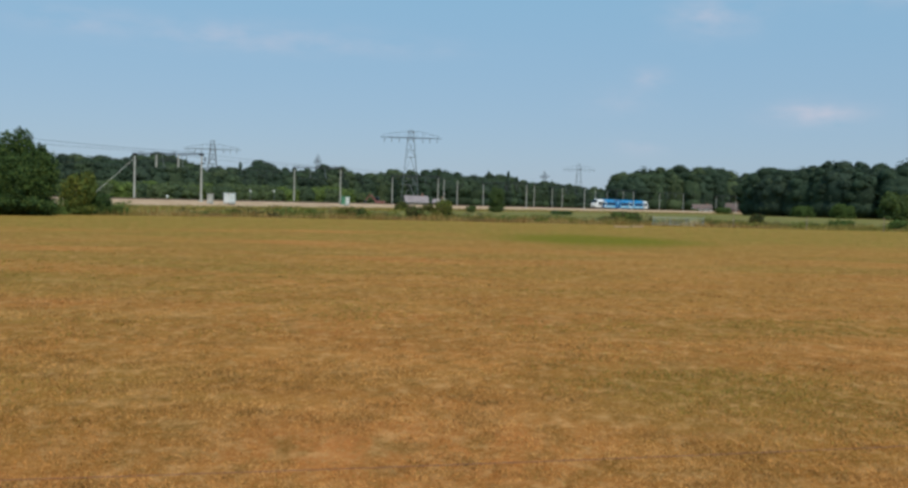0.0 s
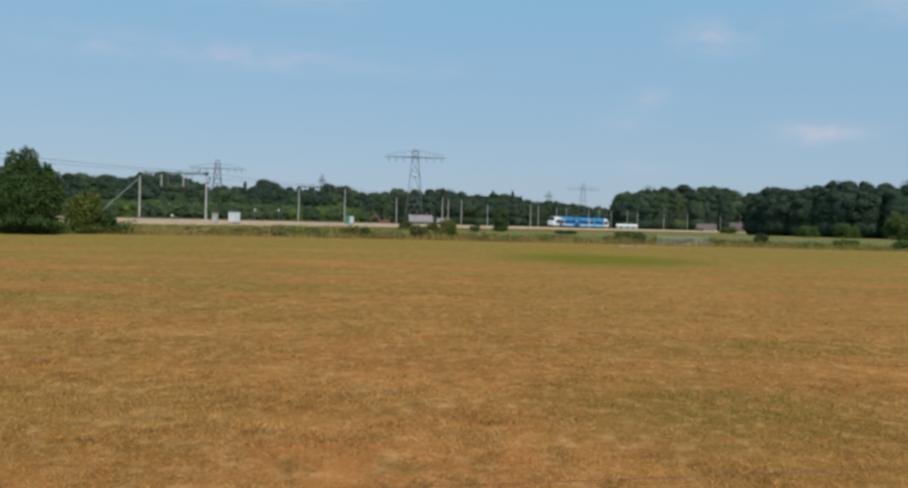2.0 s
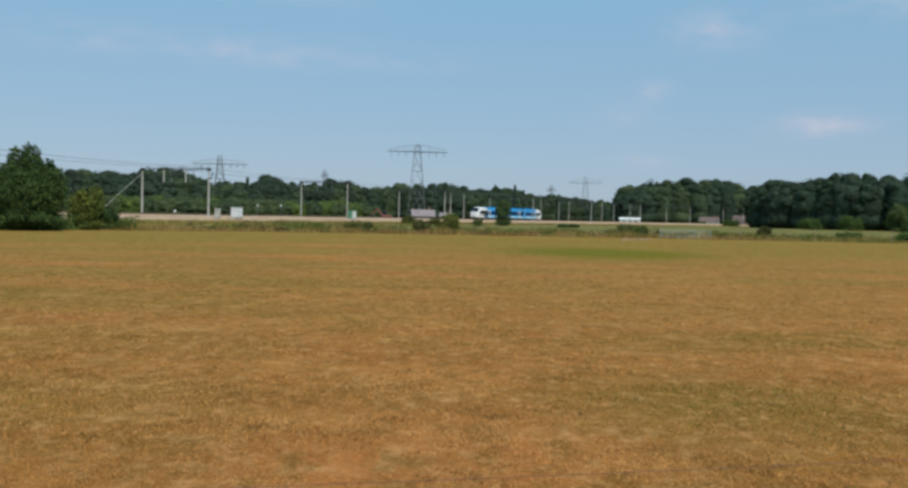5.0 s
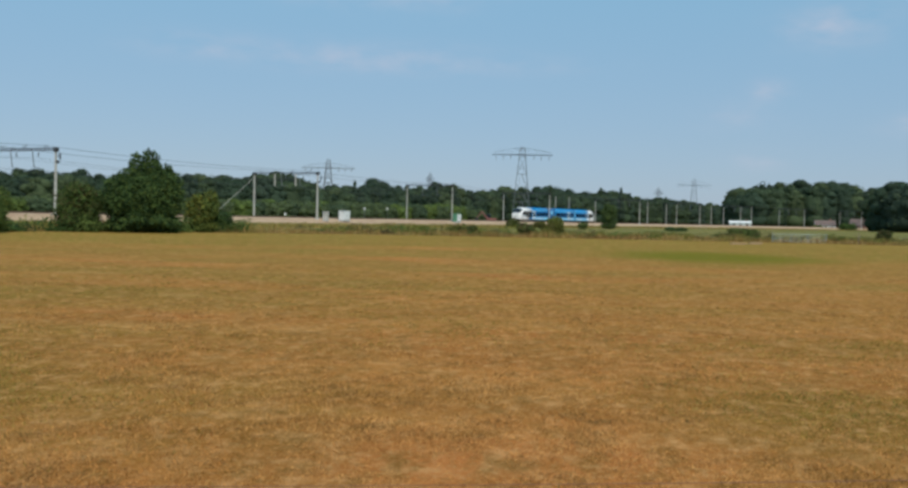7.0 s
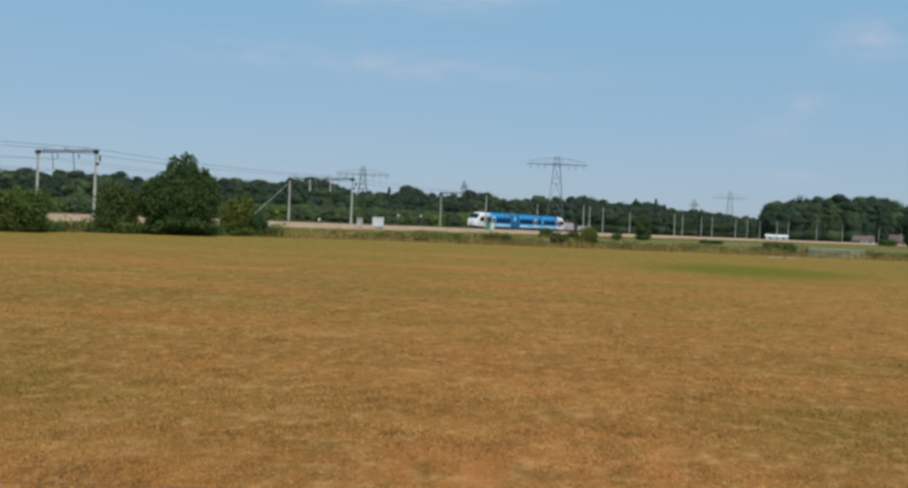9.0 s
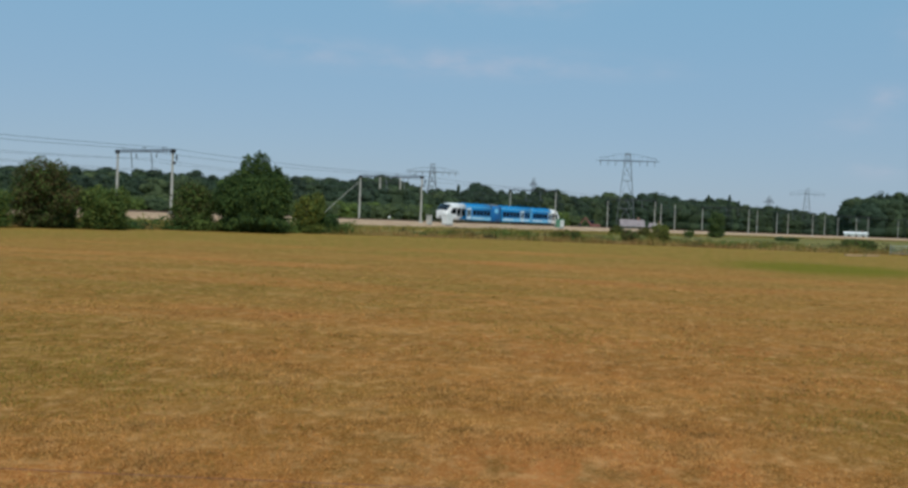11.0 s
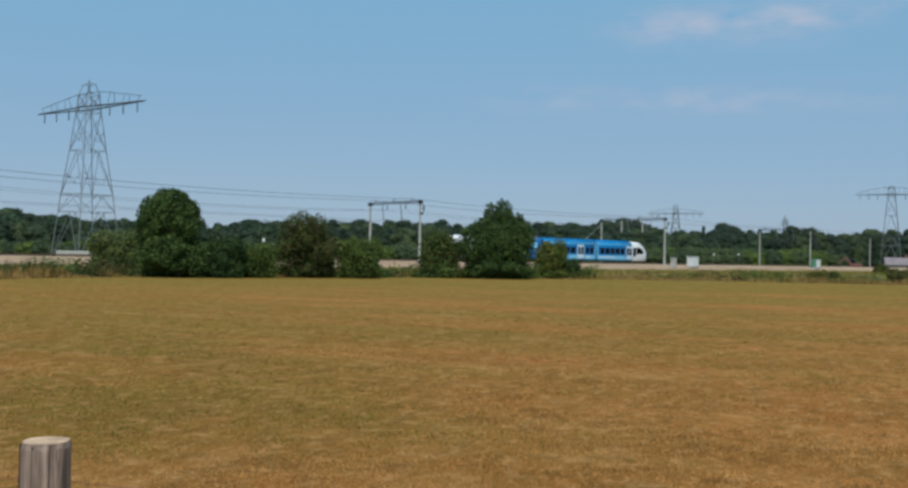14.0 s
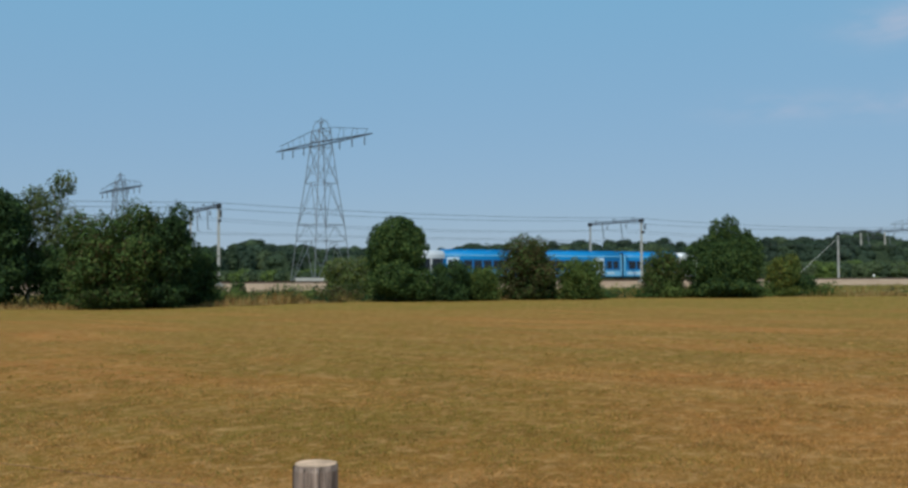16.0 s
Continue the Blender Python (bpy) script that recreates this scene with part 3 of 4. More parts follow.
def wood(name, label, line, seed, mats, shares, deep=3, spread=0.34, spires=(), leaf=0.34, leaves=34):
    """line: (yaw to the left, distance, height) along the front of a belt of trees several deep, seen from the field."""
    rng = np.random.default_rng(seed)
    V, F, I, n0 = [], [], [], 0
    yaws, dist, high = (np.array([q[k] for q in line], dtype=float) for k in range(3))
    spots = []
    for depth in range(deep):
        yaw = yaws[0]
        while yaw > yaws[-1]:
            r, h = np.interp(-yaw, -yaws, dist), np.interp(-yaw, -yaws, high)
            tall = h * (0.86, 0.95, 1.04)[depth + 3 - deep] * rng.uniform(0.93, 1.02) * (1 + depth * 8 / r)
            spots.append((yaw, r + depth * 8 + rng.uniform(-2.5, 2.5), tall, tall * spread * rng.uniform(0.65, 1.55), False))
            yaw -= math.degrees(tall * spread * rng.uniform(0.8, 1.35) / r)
    for yaw, r, h in spires:
        spots.append((yaw, r, h, h * 0.13, True))
    for yaw, r, h, w, spire in spots:
        x, y = at(yaw, r)
        kind = rng.choice(len(mats), p=shares)
        for dx, dy, z, rx, ry, rz in crown_lumps(h, w, rng, spire):
            c, rad = np.array((x + dx, y + dy, z)), np.array((rx, ry, rz))
            v = c + BALL_V * rad * (0.94 + rng.uniform(-0.10, 0.10, (len(BALL_V), 1)))
            V.append(v)
            F += (BALL_F + n0).tolist()
            I += [kind] * len(BALL_F)
            n0 += len(v)
            n = int(leaves * (rx * rz) ** 0.8)
            d = rng.normal(size=(n, 3))
            d /= np.linalg.norm(d, axis=1)[:, None]
            d[:, 2] = np.where(d[:, 2] < -0.3, -d[:, 2], d[:, 2])
            v, q = leaf_quads(c + d * rad * rng.uniform(0.9, 1.1, (n, 1)), leaf, rng, d)
            V.append(v)
            F += (q + n0).tolist()
            # a few sprays of each crown are of a lighter or a darker green
            I += rng.choice([kind, (kind + 1) % len(mats)], size=n, p=(0.8, 0.2)).tolist()
            n0 += len(v)
    ob = mesh_from(name, np.concatenate(V).tolist(), F, mats, I, smooth=True)
    return tagged(ob, label, "woods", kind="stuff")


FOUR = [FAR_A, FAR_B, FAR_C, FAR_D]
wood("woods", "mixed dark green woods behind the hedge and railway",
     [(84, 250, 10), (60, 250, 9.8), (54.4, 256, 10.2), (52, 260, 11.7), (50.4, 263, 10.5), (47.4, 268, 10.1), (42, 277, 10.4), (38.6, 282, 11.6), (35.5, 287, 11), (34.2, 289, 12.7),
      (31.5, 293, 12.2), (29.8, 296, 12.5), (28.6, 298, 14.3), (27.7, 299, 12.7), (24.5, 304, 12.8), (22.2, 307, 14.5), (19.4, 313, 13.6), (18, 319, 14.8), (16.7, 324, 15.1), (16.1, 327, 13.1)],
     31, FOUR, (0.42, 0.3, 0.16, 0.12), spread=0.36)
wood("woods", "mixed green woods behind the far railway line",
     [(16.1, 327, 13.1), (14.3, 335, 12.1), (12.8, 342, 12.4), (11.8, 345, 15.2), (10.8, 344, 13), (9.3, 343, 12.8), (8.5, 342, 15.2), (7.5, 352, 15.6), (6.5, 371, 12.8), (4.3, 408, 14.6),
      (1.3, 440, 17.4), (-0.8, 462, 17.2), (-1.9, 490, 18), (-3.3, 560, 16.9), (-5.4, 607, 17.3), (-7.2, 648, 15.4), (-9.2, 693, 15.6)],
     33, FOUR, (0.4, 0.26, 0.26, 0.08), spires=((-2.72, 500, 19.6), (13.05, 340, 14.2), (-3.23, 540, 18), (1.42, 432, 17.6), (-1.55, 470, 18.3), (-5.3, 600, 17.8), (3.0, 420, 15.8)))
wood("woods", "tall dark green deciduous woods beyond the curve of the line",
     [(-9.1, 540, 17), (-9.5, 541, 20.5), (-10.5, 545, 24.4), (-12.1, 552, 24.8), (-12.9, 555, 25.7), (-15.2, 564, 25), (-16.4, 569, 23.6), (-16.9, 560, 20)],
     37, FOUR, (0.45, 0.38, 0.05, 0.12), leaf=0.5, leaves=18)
# this wood's shadow is painted: nearly half its crowns take the darkest leaf colour
wood("woods", "green oak woods beside the road, painted darker for their shadow",
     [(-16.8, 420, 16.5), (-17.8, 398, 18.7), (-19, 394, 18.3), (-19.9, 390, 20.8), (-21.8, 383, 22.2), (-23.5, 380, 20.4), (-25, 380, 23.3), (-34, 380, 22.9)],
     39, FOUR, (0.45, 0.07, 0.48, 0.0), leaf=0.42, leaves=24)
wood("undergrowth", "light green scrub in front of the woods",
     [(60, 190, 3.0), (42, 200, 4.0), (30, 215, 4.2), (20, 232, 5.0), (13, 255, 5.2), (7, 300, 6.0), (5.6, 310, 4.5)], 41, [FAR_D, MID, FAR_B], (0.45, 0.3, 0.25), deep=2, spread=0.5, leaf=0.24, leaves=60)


# ---- overhead line portals ----
def portal(s, far_off, label, thin=0.29, drops=False):
    p, q = track(s, -7.3), track(s, far_off)
    span = far_off + 7.3
    root = thing("catenary_portal", label, "portal", pose(p.x, p.y, 0.85, 0, 0, math.degrees(math.atan2(q.y - p.y, q.x - p.x))), "portals along the railway")
    H = 8.5
    for x in (0.0, span):
        bm = bmesh.new()
        bar(bm, (x, 0, -0.2), (x, 0, H), thin, 4, thin * 0.7)
        box(bm, (x, 0, 0.1), (0.7, 0.7, 0.5), 0.05)
        part("post", bm, CONCRETE, root, "pale concrete post")
    bm = bmesh.new()
    for z in (H - 0.12, H + 0.14):
        bar(bm, (-0.35, 0, z), (span + 0.35, 0, z), 0.11)
    for x in (-0.05, span + 0.05):
        box(bm, (x, 0, H - 0.05), (0.62, 0.4, 0.5), 0.04)
    n = 14
    for k in range(n):
        x0, x1 = span * k / n, span * (k + 1) / n
        bar(bm, (x0, 0, H - 0.14 if k % 2 else H + 0.14), (x1, 0, H + 0.14 if k % 2 else H - 0.14), 0.06)
    part("beam", bm, DARK_STEEL, root, "dark lattice beam")
    for x in (3.3, 7.3):
        bm = bmesh.new()
        bar(bm, (x + 0.9, 0, H - 0.2), (x + 0.55, 0, H - 2.3), 0.09)
        bar(bm, (x + 0.9, 0, H - 2.2), (x - 0.6, 0, H - 2.35), 0.05)
        part("hanger", bm, GALVANISED, root, "grey hanging registration arm")
        bm = bmesh.new()
        for k in range(4):
            bar(bm, (x - 0.2, 0, H - 0.4 - k * 0.12), (x - 0.2, 0, H - 0.46 - k * 0.12), 0.2, 8)
        bar(bm, (x - 0.2, 0, H - 0.3), (x - 0.2, 0, H - 0.95), 0.05)
        part("insulator", bm, PORCELAIN, root)
    bm = bmesh.new()
    bar(bm, (-0.2, 0, H - 0.9), (-0.75, 0, H - 0.9), 0.08)
    bar(bm, (-0.75, 0, H - 0.5), (-0.75, 0, H - 1.3), 0.2, 8)
    bar(bm, (-0.15, 0, H - 1.6), (-0.55, 0, H - 1.6), 0.3, 8)
    part("feeder_bracket", bm, DARK_STEEL, root)
    for x in (1.8, 5.6, span - 1.2):
        bm = bmesh.new()
        bar(bm, (x, 0, H + 0.1), (x, 0, H + 0.5), 0.06)
        bar(bm, (x - 0.5, 0, H + 0.45), (x + 0.5, 0, H + 0.45), 0.07)
        part("top_bracket", bm, DARK_STEEL, root)
    if drops:
        # two hanging posts with a cross beam carry the wires of the middle track
        for x in (span * 0.34, span * 0.67):
            bm = bmesh.new()
            bar(bm, (x, 0, H - 0.15), (x, 0, H - 2.3), 0.2)
            part("drop_post", bm, CONCRETE, root, "pale hanging post")
        bm = bmesh.new()
        for z in (H - 0.75, H - 1.2):
            bar(bm, (span * 0.33, 0, z), (span * 0.68, 0, z), 0.1)
        part("cross_beam", bm, DARK_STEEL, root)
    return root


def mast(s, off, label):
    """A single post with a cantilever arm."""
    p = track(s, off)
    root = thing("overhead_line_mast", label, "mast", pose(p.x, p.y, 0.3, 0, 0, 90 - math.degrees(heading(s))), "single masts along the railway")
    bm = bmesh.new()
    bar(bm, (0, 0, -0.2), (0, 0, 9.0), 0.22, 4, 0.16)
    part("post", bm, CONCRETE, root, "pale concrete post")
    bm = bmesh.new()
    bar(bm, (0, 0, 7.6), (0, -2.6, 8.2), 0.08)
    bar(bm, (0, 0, 6.4), (0, -2.4, 8.1), 0.06)
    part("cantilever", bm, DARK_STEEL, root)


PORTALS = [-28.2, 29.7, 87.6, 146.5, 202.5, 260.5, 328.0, 380.0, 428.0, 480.0, 538.0]
FAR_POST = [3.6, 3.6, 3.6, 6.9, 4.9, 7.6, 9.7, 7.0, 5.5, 5.2, 4.2]
for k, (s, far) in enumerate(zip(PORTALS, FAR_POST)):
    portal(s, far, "catenary portal with pale posts and dark beam", 0.27 if k < 4 else 0.22, k == 3)
for s in (287.0, 296.5, 357.5, 383.5, 413.0, 440.0):
    mast(s, 3.6 if s != 383.5 else 4.2, "single pale overhead line mast")
bm = bmesh.new()
a, b = track(PORTALS[3] - 0.1, 6.8, 8.6), track(PORTALS[3] - 13, 6.8, 0.6)
bar(bm, a, b, 0.055)
stay = part("portal_stay", bm, CONCRETE)
tagged(stay, "slanting steel stay rod anchoring a catenary portal", "stay rod")


def span_wire(name, off, z, sag, label, radius=0.028):
    pts = []
    for s0, s1 in zip(PORTALS, PORTALS[1:]):
        for k in range(8):
            f = k / 8
            pts.append(tuple(track(s0 + (s1 - s0) * f, off, z - sag * 4 * f * (1 - f))))
    tagged(wire_line(name, pts, radius, WIRE), label, "wire")


for off in (0.0, -4.0):
    span_wire("contact_wire", off, RAIL_TOP + 5.3, 0.05, "thin dark contact wire over the track", 0.015)
    span_wire("carrier_wire", off, RAIL_TOP + 6.9, 0.7, "sagging dark carrier wire over the track", 0.015)
span_wire("feeder_wire", -5.5, 9.8, 0.5, "dark sagging feeder cable on the portals", 0.024)
span_wire("feeder_wire", 2.2, 9.8, 0.5, "dark sagging feeder cable on the portals", 0.024)


# ---- electricity pylons ----
def pylon(x, y, turn, height, arm, label, thick=1.0, base=10.0, head=0.0):
    """A lattice tower with one wide crossarm; turn: degrees of the arm from +x."""
    root = thing("electricity_pylon", label, "pylon", pose(x, y, 0, 0, 0, turn), "lattice pylons")
    k = height / 30.6
    height = head or height
    levels = [(0.0, base), (8.3 * k, base * 0.80), (11.2 * k, base * 0.74), (18.6 * k, base * 0.52), (25.0 * k, base * 0.36), (28.0 * k, base * 0.3)]
    corner = lambda i, lv: Vector(((1 if i in (0, 3) else -1) * lv[1] / 2, (1 if i < 2 else -1) * lv[1] / 2, lv[0]))
    for i in range(4):
        bm = bmesh.new()
        for a, b in zip(levels, levels[1:]):
            bar(bm, corner(i, a), corner(i, b), 0.19 * thick)
        part("leg", bm, GALVANISED, root)
        bm = bmesh.new()
        box(bm, corner(i, (0.2, base)), (0.9, 0.9, 0.9), 0.08)
        part("foot", bm, CONCRETE, root, "pale concrete foot")
    for i in range(4):
        j = (i + 1) % 4
        bm = bmesh.new()
        for n, (a, b) in enumerate(zip(levels, levels[1:])):
            ca, cb, da, db = corner(i, a), corner(j, a), corner(i, b), corner(j, b)
            mid_top, mid_low = (da + db) / 2, (ca + cb) / 2
            if n == 0:
                for e in (ca, cb):
                    bar(bm, e, mid_top, 0.13 * thick)
                bar(bm, (ca + da) / 2, (ca + mid_top) / 2, 0.08 * thick)
                bar(bm, (cb + db) / 2, (cb + mid_top) / 2, 0.08 * thick)
            elif n == 1:
                bar(bm, ca, mid_top, 0.09 * thick)
                bar(bm, cb, mid_top, 0.09 * thick)
            else:
                bar(bm, ca, (da + db) / 2 if n == 2 else db, 0.11 * thick)
                bar(bm, cb, (da + db) / 2 if n == 2 else da, 0.11 * thick)
                m0, m1 = (ca + da) / 2, (cb + db) / 2
                bar(bm, m0, (m0 + m1) / 2 + (ca - m0) * 0.5, 0.07 * thick)
                bar(bm, m1, (m0 + m1) / 2 + (cb - m1) * 0.5, 0.07 * thick)
            bar(bm, da, db, 0.12 * thick)
        part("bracing", bm, GALVANISED, root)
    za, zt = 25.8 * k, 28.2 * k
    bm = bmesh.new()
    for sy in (-1, 1):
        y0 = sy * base * 0.17
        bar(bm, (-arm / 2, 0.0, za), (0, y0, za), 0.26 * thick)
        bar(bm, (arm / 2, 0.0, za), (0, y0, za), 0.26 * thick)
    for sx in (-1, 1):
        bar(bm, (sx * arm * 0.46, 0, za + 0.9 * k), (sx * arm * 0.13, 0, zt), 0.12 * thick)
        bar(bm, (sx * arm * 0.13, 0, zt), (0, 0, zt + 0.2), 0.12 * thick)
        for f in range(6):
            x0 = sx * arm * (0.10 + 0.065 * f)
            zz = zt + (za + 0.9 * k - zt) * max(0, (abs(x0) / arm - 0.13) / 0.33)
            bar(bm, (x0, 0, za), (x0 + sx * arm * (0.03 if f % 2 else -0.0), 0, zz), 0.08 * thick)
            yy = base * 0.17 * (1 - abs(x0) / (arm / 2))
            bar(bm, (x0, -yy, za), (x0 + sx * arm * 0.06, yy * 0.9, za), 0.09 * thick)
    part("crossarm", bm, DARK_STEEL if thick < 1.0 else GALVANISED, root, "long tapering lattice crossarm")
    bm = bmesh.new()
    for sy in (-1, 1):
        for sx in (-1, 1):
            bar(bm, (sx * base * 0.15, sy * base * 0.15, zt - 0.2), (sx * base * 0.13, sy * base * 0.06, height - 0.9), 0.13 * thick)
        bar(bm, (-base * 0.17, sy * base * 0.06, height - 0.9), (base * 0.17, sy * base * 0.06, height - 0.9), 0.12 * thick)
    for sx in (-1, 1):
        bar(bm, (sx * base * 0.17, 0, height - 0.9), (0, 0, height - 0.3), 0.1 * thick)
        bar(bm, (sx * base * 0.15, 0, zt - 0.2), (-sx * base * 0.13, 0, height - 0.9), 0.09 * thick)
    bar(bm, (0, 0, height - 1.0), (0, 0, height), 0.09 * thick)
    part("peak", bm, GALVANISED, root)
    for sx in (-1, 1):
        for f in (0.19, 0.31, 0.43):
            bm = bmesh.new()
            xx = sx * arm * f
            bar(bm, (xx, 0, za), (xx, 0, za - 1.7 * k), 0.12 * thick, 6)
            for q in range(5):
                bar(bm, (xx, 0, za - (0.4 + 0.28 * q) * k), (xx, 0, za - (0.5 + 0.28 * q) * k), 0.48 * thick, 8)
            part("insulator", bm, PORCELAIN, root)
    return root


pylon(*at(48.62, 172), -8 + 0, 30.6, 30.5, "grey lattice electricity pylon behind the railway", 0.64, 8.0)
pylon(*at(59.95, 272), -8, 30.6, 29, "grey lattice electricity pylon beyond the hedge", 0.8, 7.0)
pylon(*at(3.13, 396), 4, 33.6, 25.2, "grey lattice electricity pylon above the woods", 0.82, 7.6, 32.0)
pylon(*at(14.63, 540), 10, 33.4, 30, "distant grey lattice pylon above the woods", 1.2, 8)
pylon(*at(-6.88, 690), 0, 33.5, 24, "faint distant lattice pylon", 0.55, 7)
pylon(*at(8.6, 600), 0, 30.6, 5, "distant narrow lattice pylon above the woods", 0.8, 4)
pylon(*at(-4.87, 800), 0, 31, 8, "faint distant narrow lattice pylon", 0.95, 5)


# ---- the train: three cars and a short power unit, x from its front to its rear, rails at z = 0 ----
LENGTH, FRONT, REAR = 52.0, 7.5, 4.9


def section(half, top, low=0.32, n=7):
    """Half outline of the body, from the skirt up to the roof's middle, as (y, z)."""
    pts = [(half - 0.10, low), (half - 0.02, low + 0.25), (half, 1.1), (half - 0.01, 2.2), (half - 0.10, top - 0.75)]
    for k in range(1, n):
        a = k / n * math.pi / 2
        pts.append(((half - 0.10) * math.cos(a) ** 0.8, top - 0.75 + 0.75 * math.sin(a)))
    pts.append((0.0, top))
    return pts


def loft(stations, cap=True):
    """stations: (x, half width, roof height, skirt height)."""
    bm = bmesh.new()
    rings = []
    for x, h, t, lo in stations:
        right = section(h, t, lo)
        ring = [(x, -y, z) for y, z in right] + [(x, y, z) for y, z in reversed(right[:-1])]
        rings.append([bm.verts.new(c) for c in ring])
    for a, b in zip(rings, rings[1:]):
        for i in range(len(a)):
            j = (i + 1) % len(a)
            bm.faces.new((a[i], a[j], b[j], b[i]))
    if cap:
        bm.faces.new(rings[0])
        bm.faces.new(rings[-1][::-1])
    bmesh.ops.recalc_face_normals(bm, faces=bm.faces)
    for f in bm.faces:
        f.smooth = len(f.verts) == 4
    return bm


def flip(stations):
    return [(LENGTH - x, h, t, lo) for x, h, t, lo in reversed(stations)]


CAB = [(0.05, 1.0, 1.9, 0.6), (0.25, 1.2, 2.45, 0.45), (0.6, 1.33, 2.95, 0.38), (1.1, 1.4, 3.35, 0.34), (1.7, 1.45, 3.65, 0.32), (2.4, 1.47, 3.8, 0.32), (3.4, 1.475, 3.85, 0.32)]
SHIELD = [(0.22, 1.08, 2.38, 1.5), (0.6, 1.24, 2.95, 1.7), (1.1, 1.3, 3.35, 1.95), (1.5, 1.33, 3.56, 2.5)]


def side_box(x0, x1, z0, z1, side, proud, depth=0.04):
    bm = bmesh.new()
    y = side * (1.475 + proud)
    box(bm, ((x0 + x1) / 2, y, (z0 + z1) / 2), (x1 - x0, depth, z1 - z0), 0.012)
    return bm


def build_train():
    root = thing("train", "blue diesel railcar train with white cabs, running on the far track", "train")
    for end in (0, 1):
        turned = (lambda st: flip(st)) if end else (lambda st: st)
        mx = (lambda x: LENGTH - x) if end else (lambda x: x)
        cab = part("cab", loft(turned(CAB + [(REAR if end else FRONT, 1.475, 3.85, 0.32)])), WHITE, root, "white rounded driver's cab")
        # wrap-round windscreen, following the nose
        bm = bmesh.new()
        rows = []
        for x, h, t, lo in SHIELD:
            row = []
            for k in range(9):
                a = (k / 8 - 0.5) * math.pi * 0.86
                yy = math.sin(a) * (h + 0.09)
                drop = (1 - math.cos(a)) * 0.62
                row.append(bm.verts.new((mx(x - 0.10 + 0.75 * (1 - math.cos(a)) * 0.5), yy, t + 0.03 - drop * 0.55)))
            rows.append(row)
        for a, b in zip(rows, rows[1:]):
            for i in range(8):
                bm.faces.new((a[i], a[i + 1], b[i + 1], b[i]))
        bmesh.ops.recalc_face_normals(bm, faces=bm.faces)
        bmesh.ops.solidify(bm, geom=bm.faces[:], thickness=0.03)
        part("windscreen", bm, GLASS, cab, "black wrap-round windscreen")
        bm = bmesh.new()
        box(bm, (mx(0.75), 0, 0.55), (1.2, 2.2, 0.45), 0.12)
        part("front_skirt", bm, RUBBER, cab)
        for y in (-0.85, 0.85):
            bm = bmesh.new()
            box(bm, (mx(0.22), y, 1.3), (0.16, 0.34, 0.2), 0.05)
            part("headlight", bm, LAMP, cab)
        bm = bmesh.new()
        bar(bm, (mx(-0.25), 0, 0.9), (mx(0.5), 0, 0.9), 0.3, 10)
        box(bm, (mx(-0.25), 0, 0.9), (0.2, 0.4, 0.36), 0.06)
        part("coupler", bm, DARK_STEEL, cab)
        for side in (-1, 1):
            bm = bmesh.new()
            y = side * 1.475
            lo = [(1.5, 1.7), (3.65, 1.5), (3.65, 2.8), (2.4, 2.75), (1.8, 2.35)]
            vs = [bm.verts.new((mx(x), y * 1.008, z)) for x, z in lo]
            f = bm.faces.new(vs)
            bmesh.ops.solidify(bm, geom=[f], thickness=0.03)
            part("cab_window", bm, GLASS, cab)
            for x0, x1 in ((3.8, 4.7),) if end else ((3.9, 5.3), (5.6, 7.1)):
                part("side_window", side_box(min(mx(x0), mx(x1)), max(mx(x0), mx(x1)), 1.15, 2.75, side, 0.0), GLASS, cab)
            if end:
                continue
            # the blue of the body rises in a slant behind the front cab
            bm = bmesh.new()
            vs = [bm.verts.new((mx(x), side * 1.484, z)) for x, z in ((4.6, 0.45), (7.55, 0.45), (7.55, 2.75), (7.15, 2.75), (7.12, 1.2), (5.9, 1.1))]
            f = bm.faces.new(vs)
            bmesh.ops.solidify(bm, geom=[f], thickness=0.012)
            part("slanted_stripe", bm, BLUE, cab)
    # car bodies
    spans = [(FRONT, 17.9, BLUE, "car_body"), (18.2, 22.2, DEEP_BLUE, "power_unit"), (22.5, 36.2, BLUE, "car_body"), (36.6, LENGTH - REAR, BLUE, "car_body")]
    for x0, x1, mt, nm in spans:
        car = part(nm, loft([(x0, 1.475, 3.85, 0.32), ((x0 + x1) / 2, 1.475, 3.85, 0.32), (x1, 1.475, 3.85, 0.32)]), mt, root, "blue car body" if mt is BLUE else "deep blue power unit")
        if nm == "car_body":
            bm = bmesh.new()
            for k in range(3):
                xm = x0 + (x1 - x0) * (k + 0.5) / 3
                box(bm, (xm, 0, 3.86), ((x1 - x0) / 3.8, 1.5, 0.22), 0.06)
            part("roof_gear", bm, BLUE, car)
        else:
            bm = bmesh.new()
            box(bm, ((x0 + x1) / 2, 0, 3.9), (3.0, 1.8, 0.3), 0.08)
            part("exhaust_hood", bm, GREY_ROOF, car)
            for side in (-1, 1):
                part("panel", side_box(x0 + 1.2, x0 + 2.7, 2.2, 3.1, side, -0.01), LIGHT_BLUE, car, "light blue square panel")
                bm = bmesh.new()
                for k in range(7):
                    box(bm, ((x0 + x1) / 2, side * 1.48, 0.7 + k * 0.16), (2.6, 0.05, 0.07), 0.0)
                part("grille", bm, DEEP_BLUE, car)
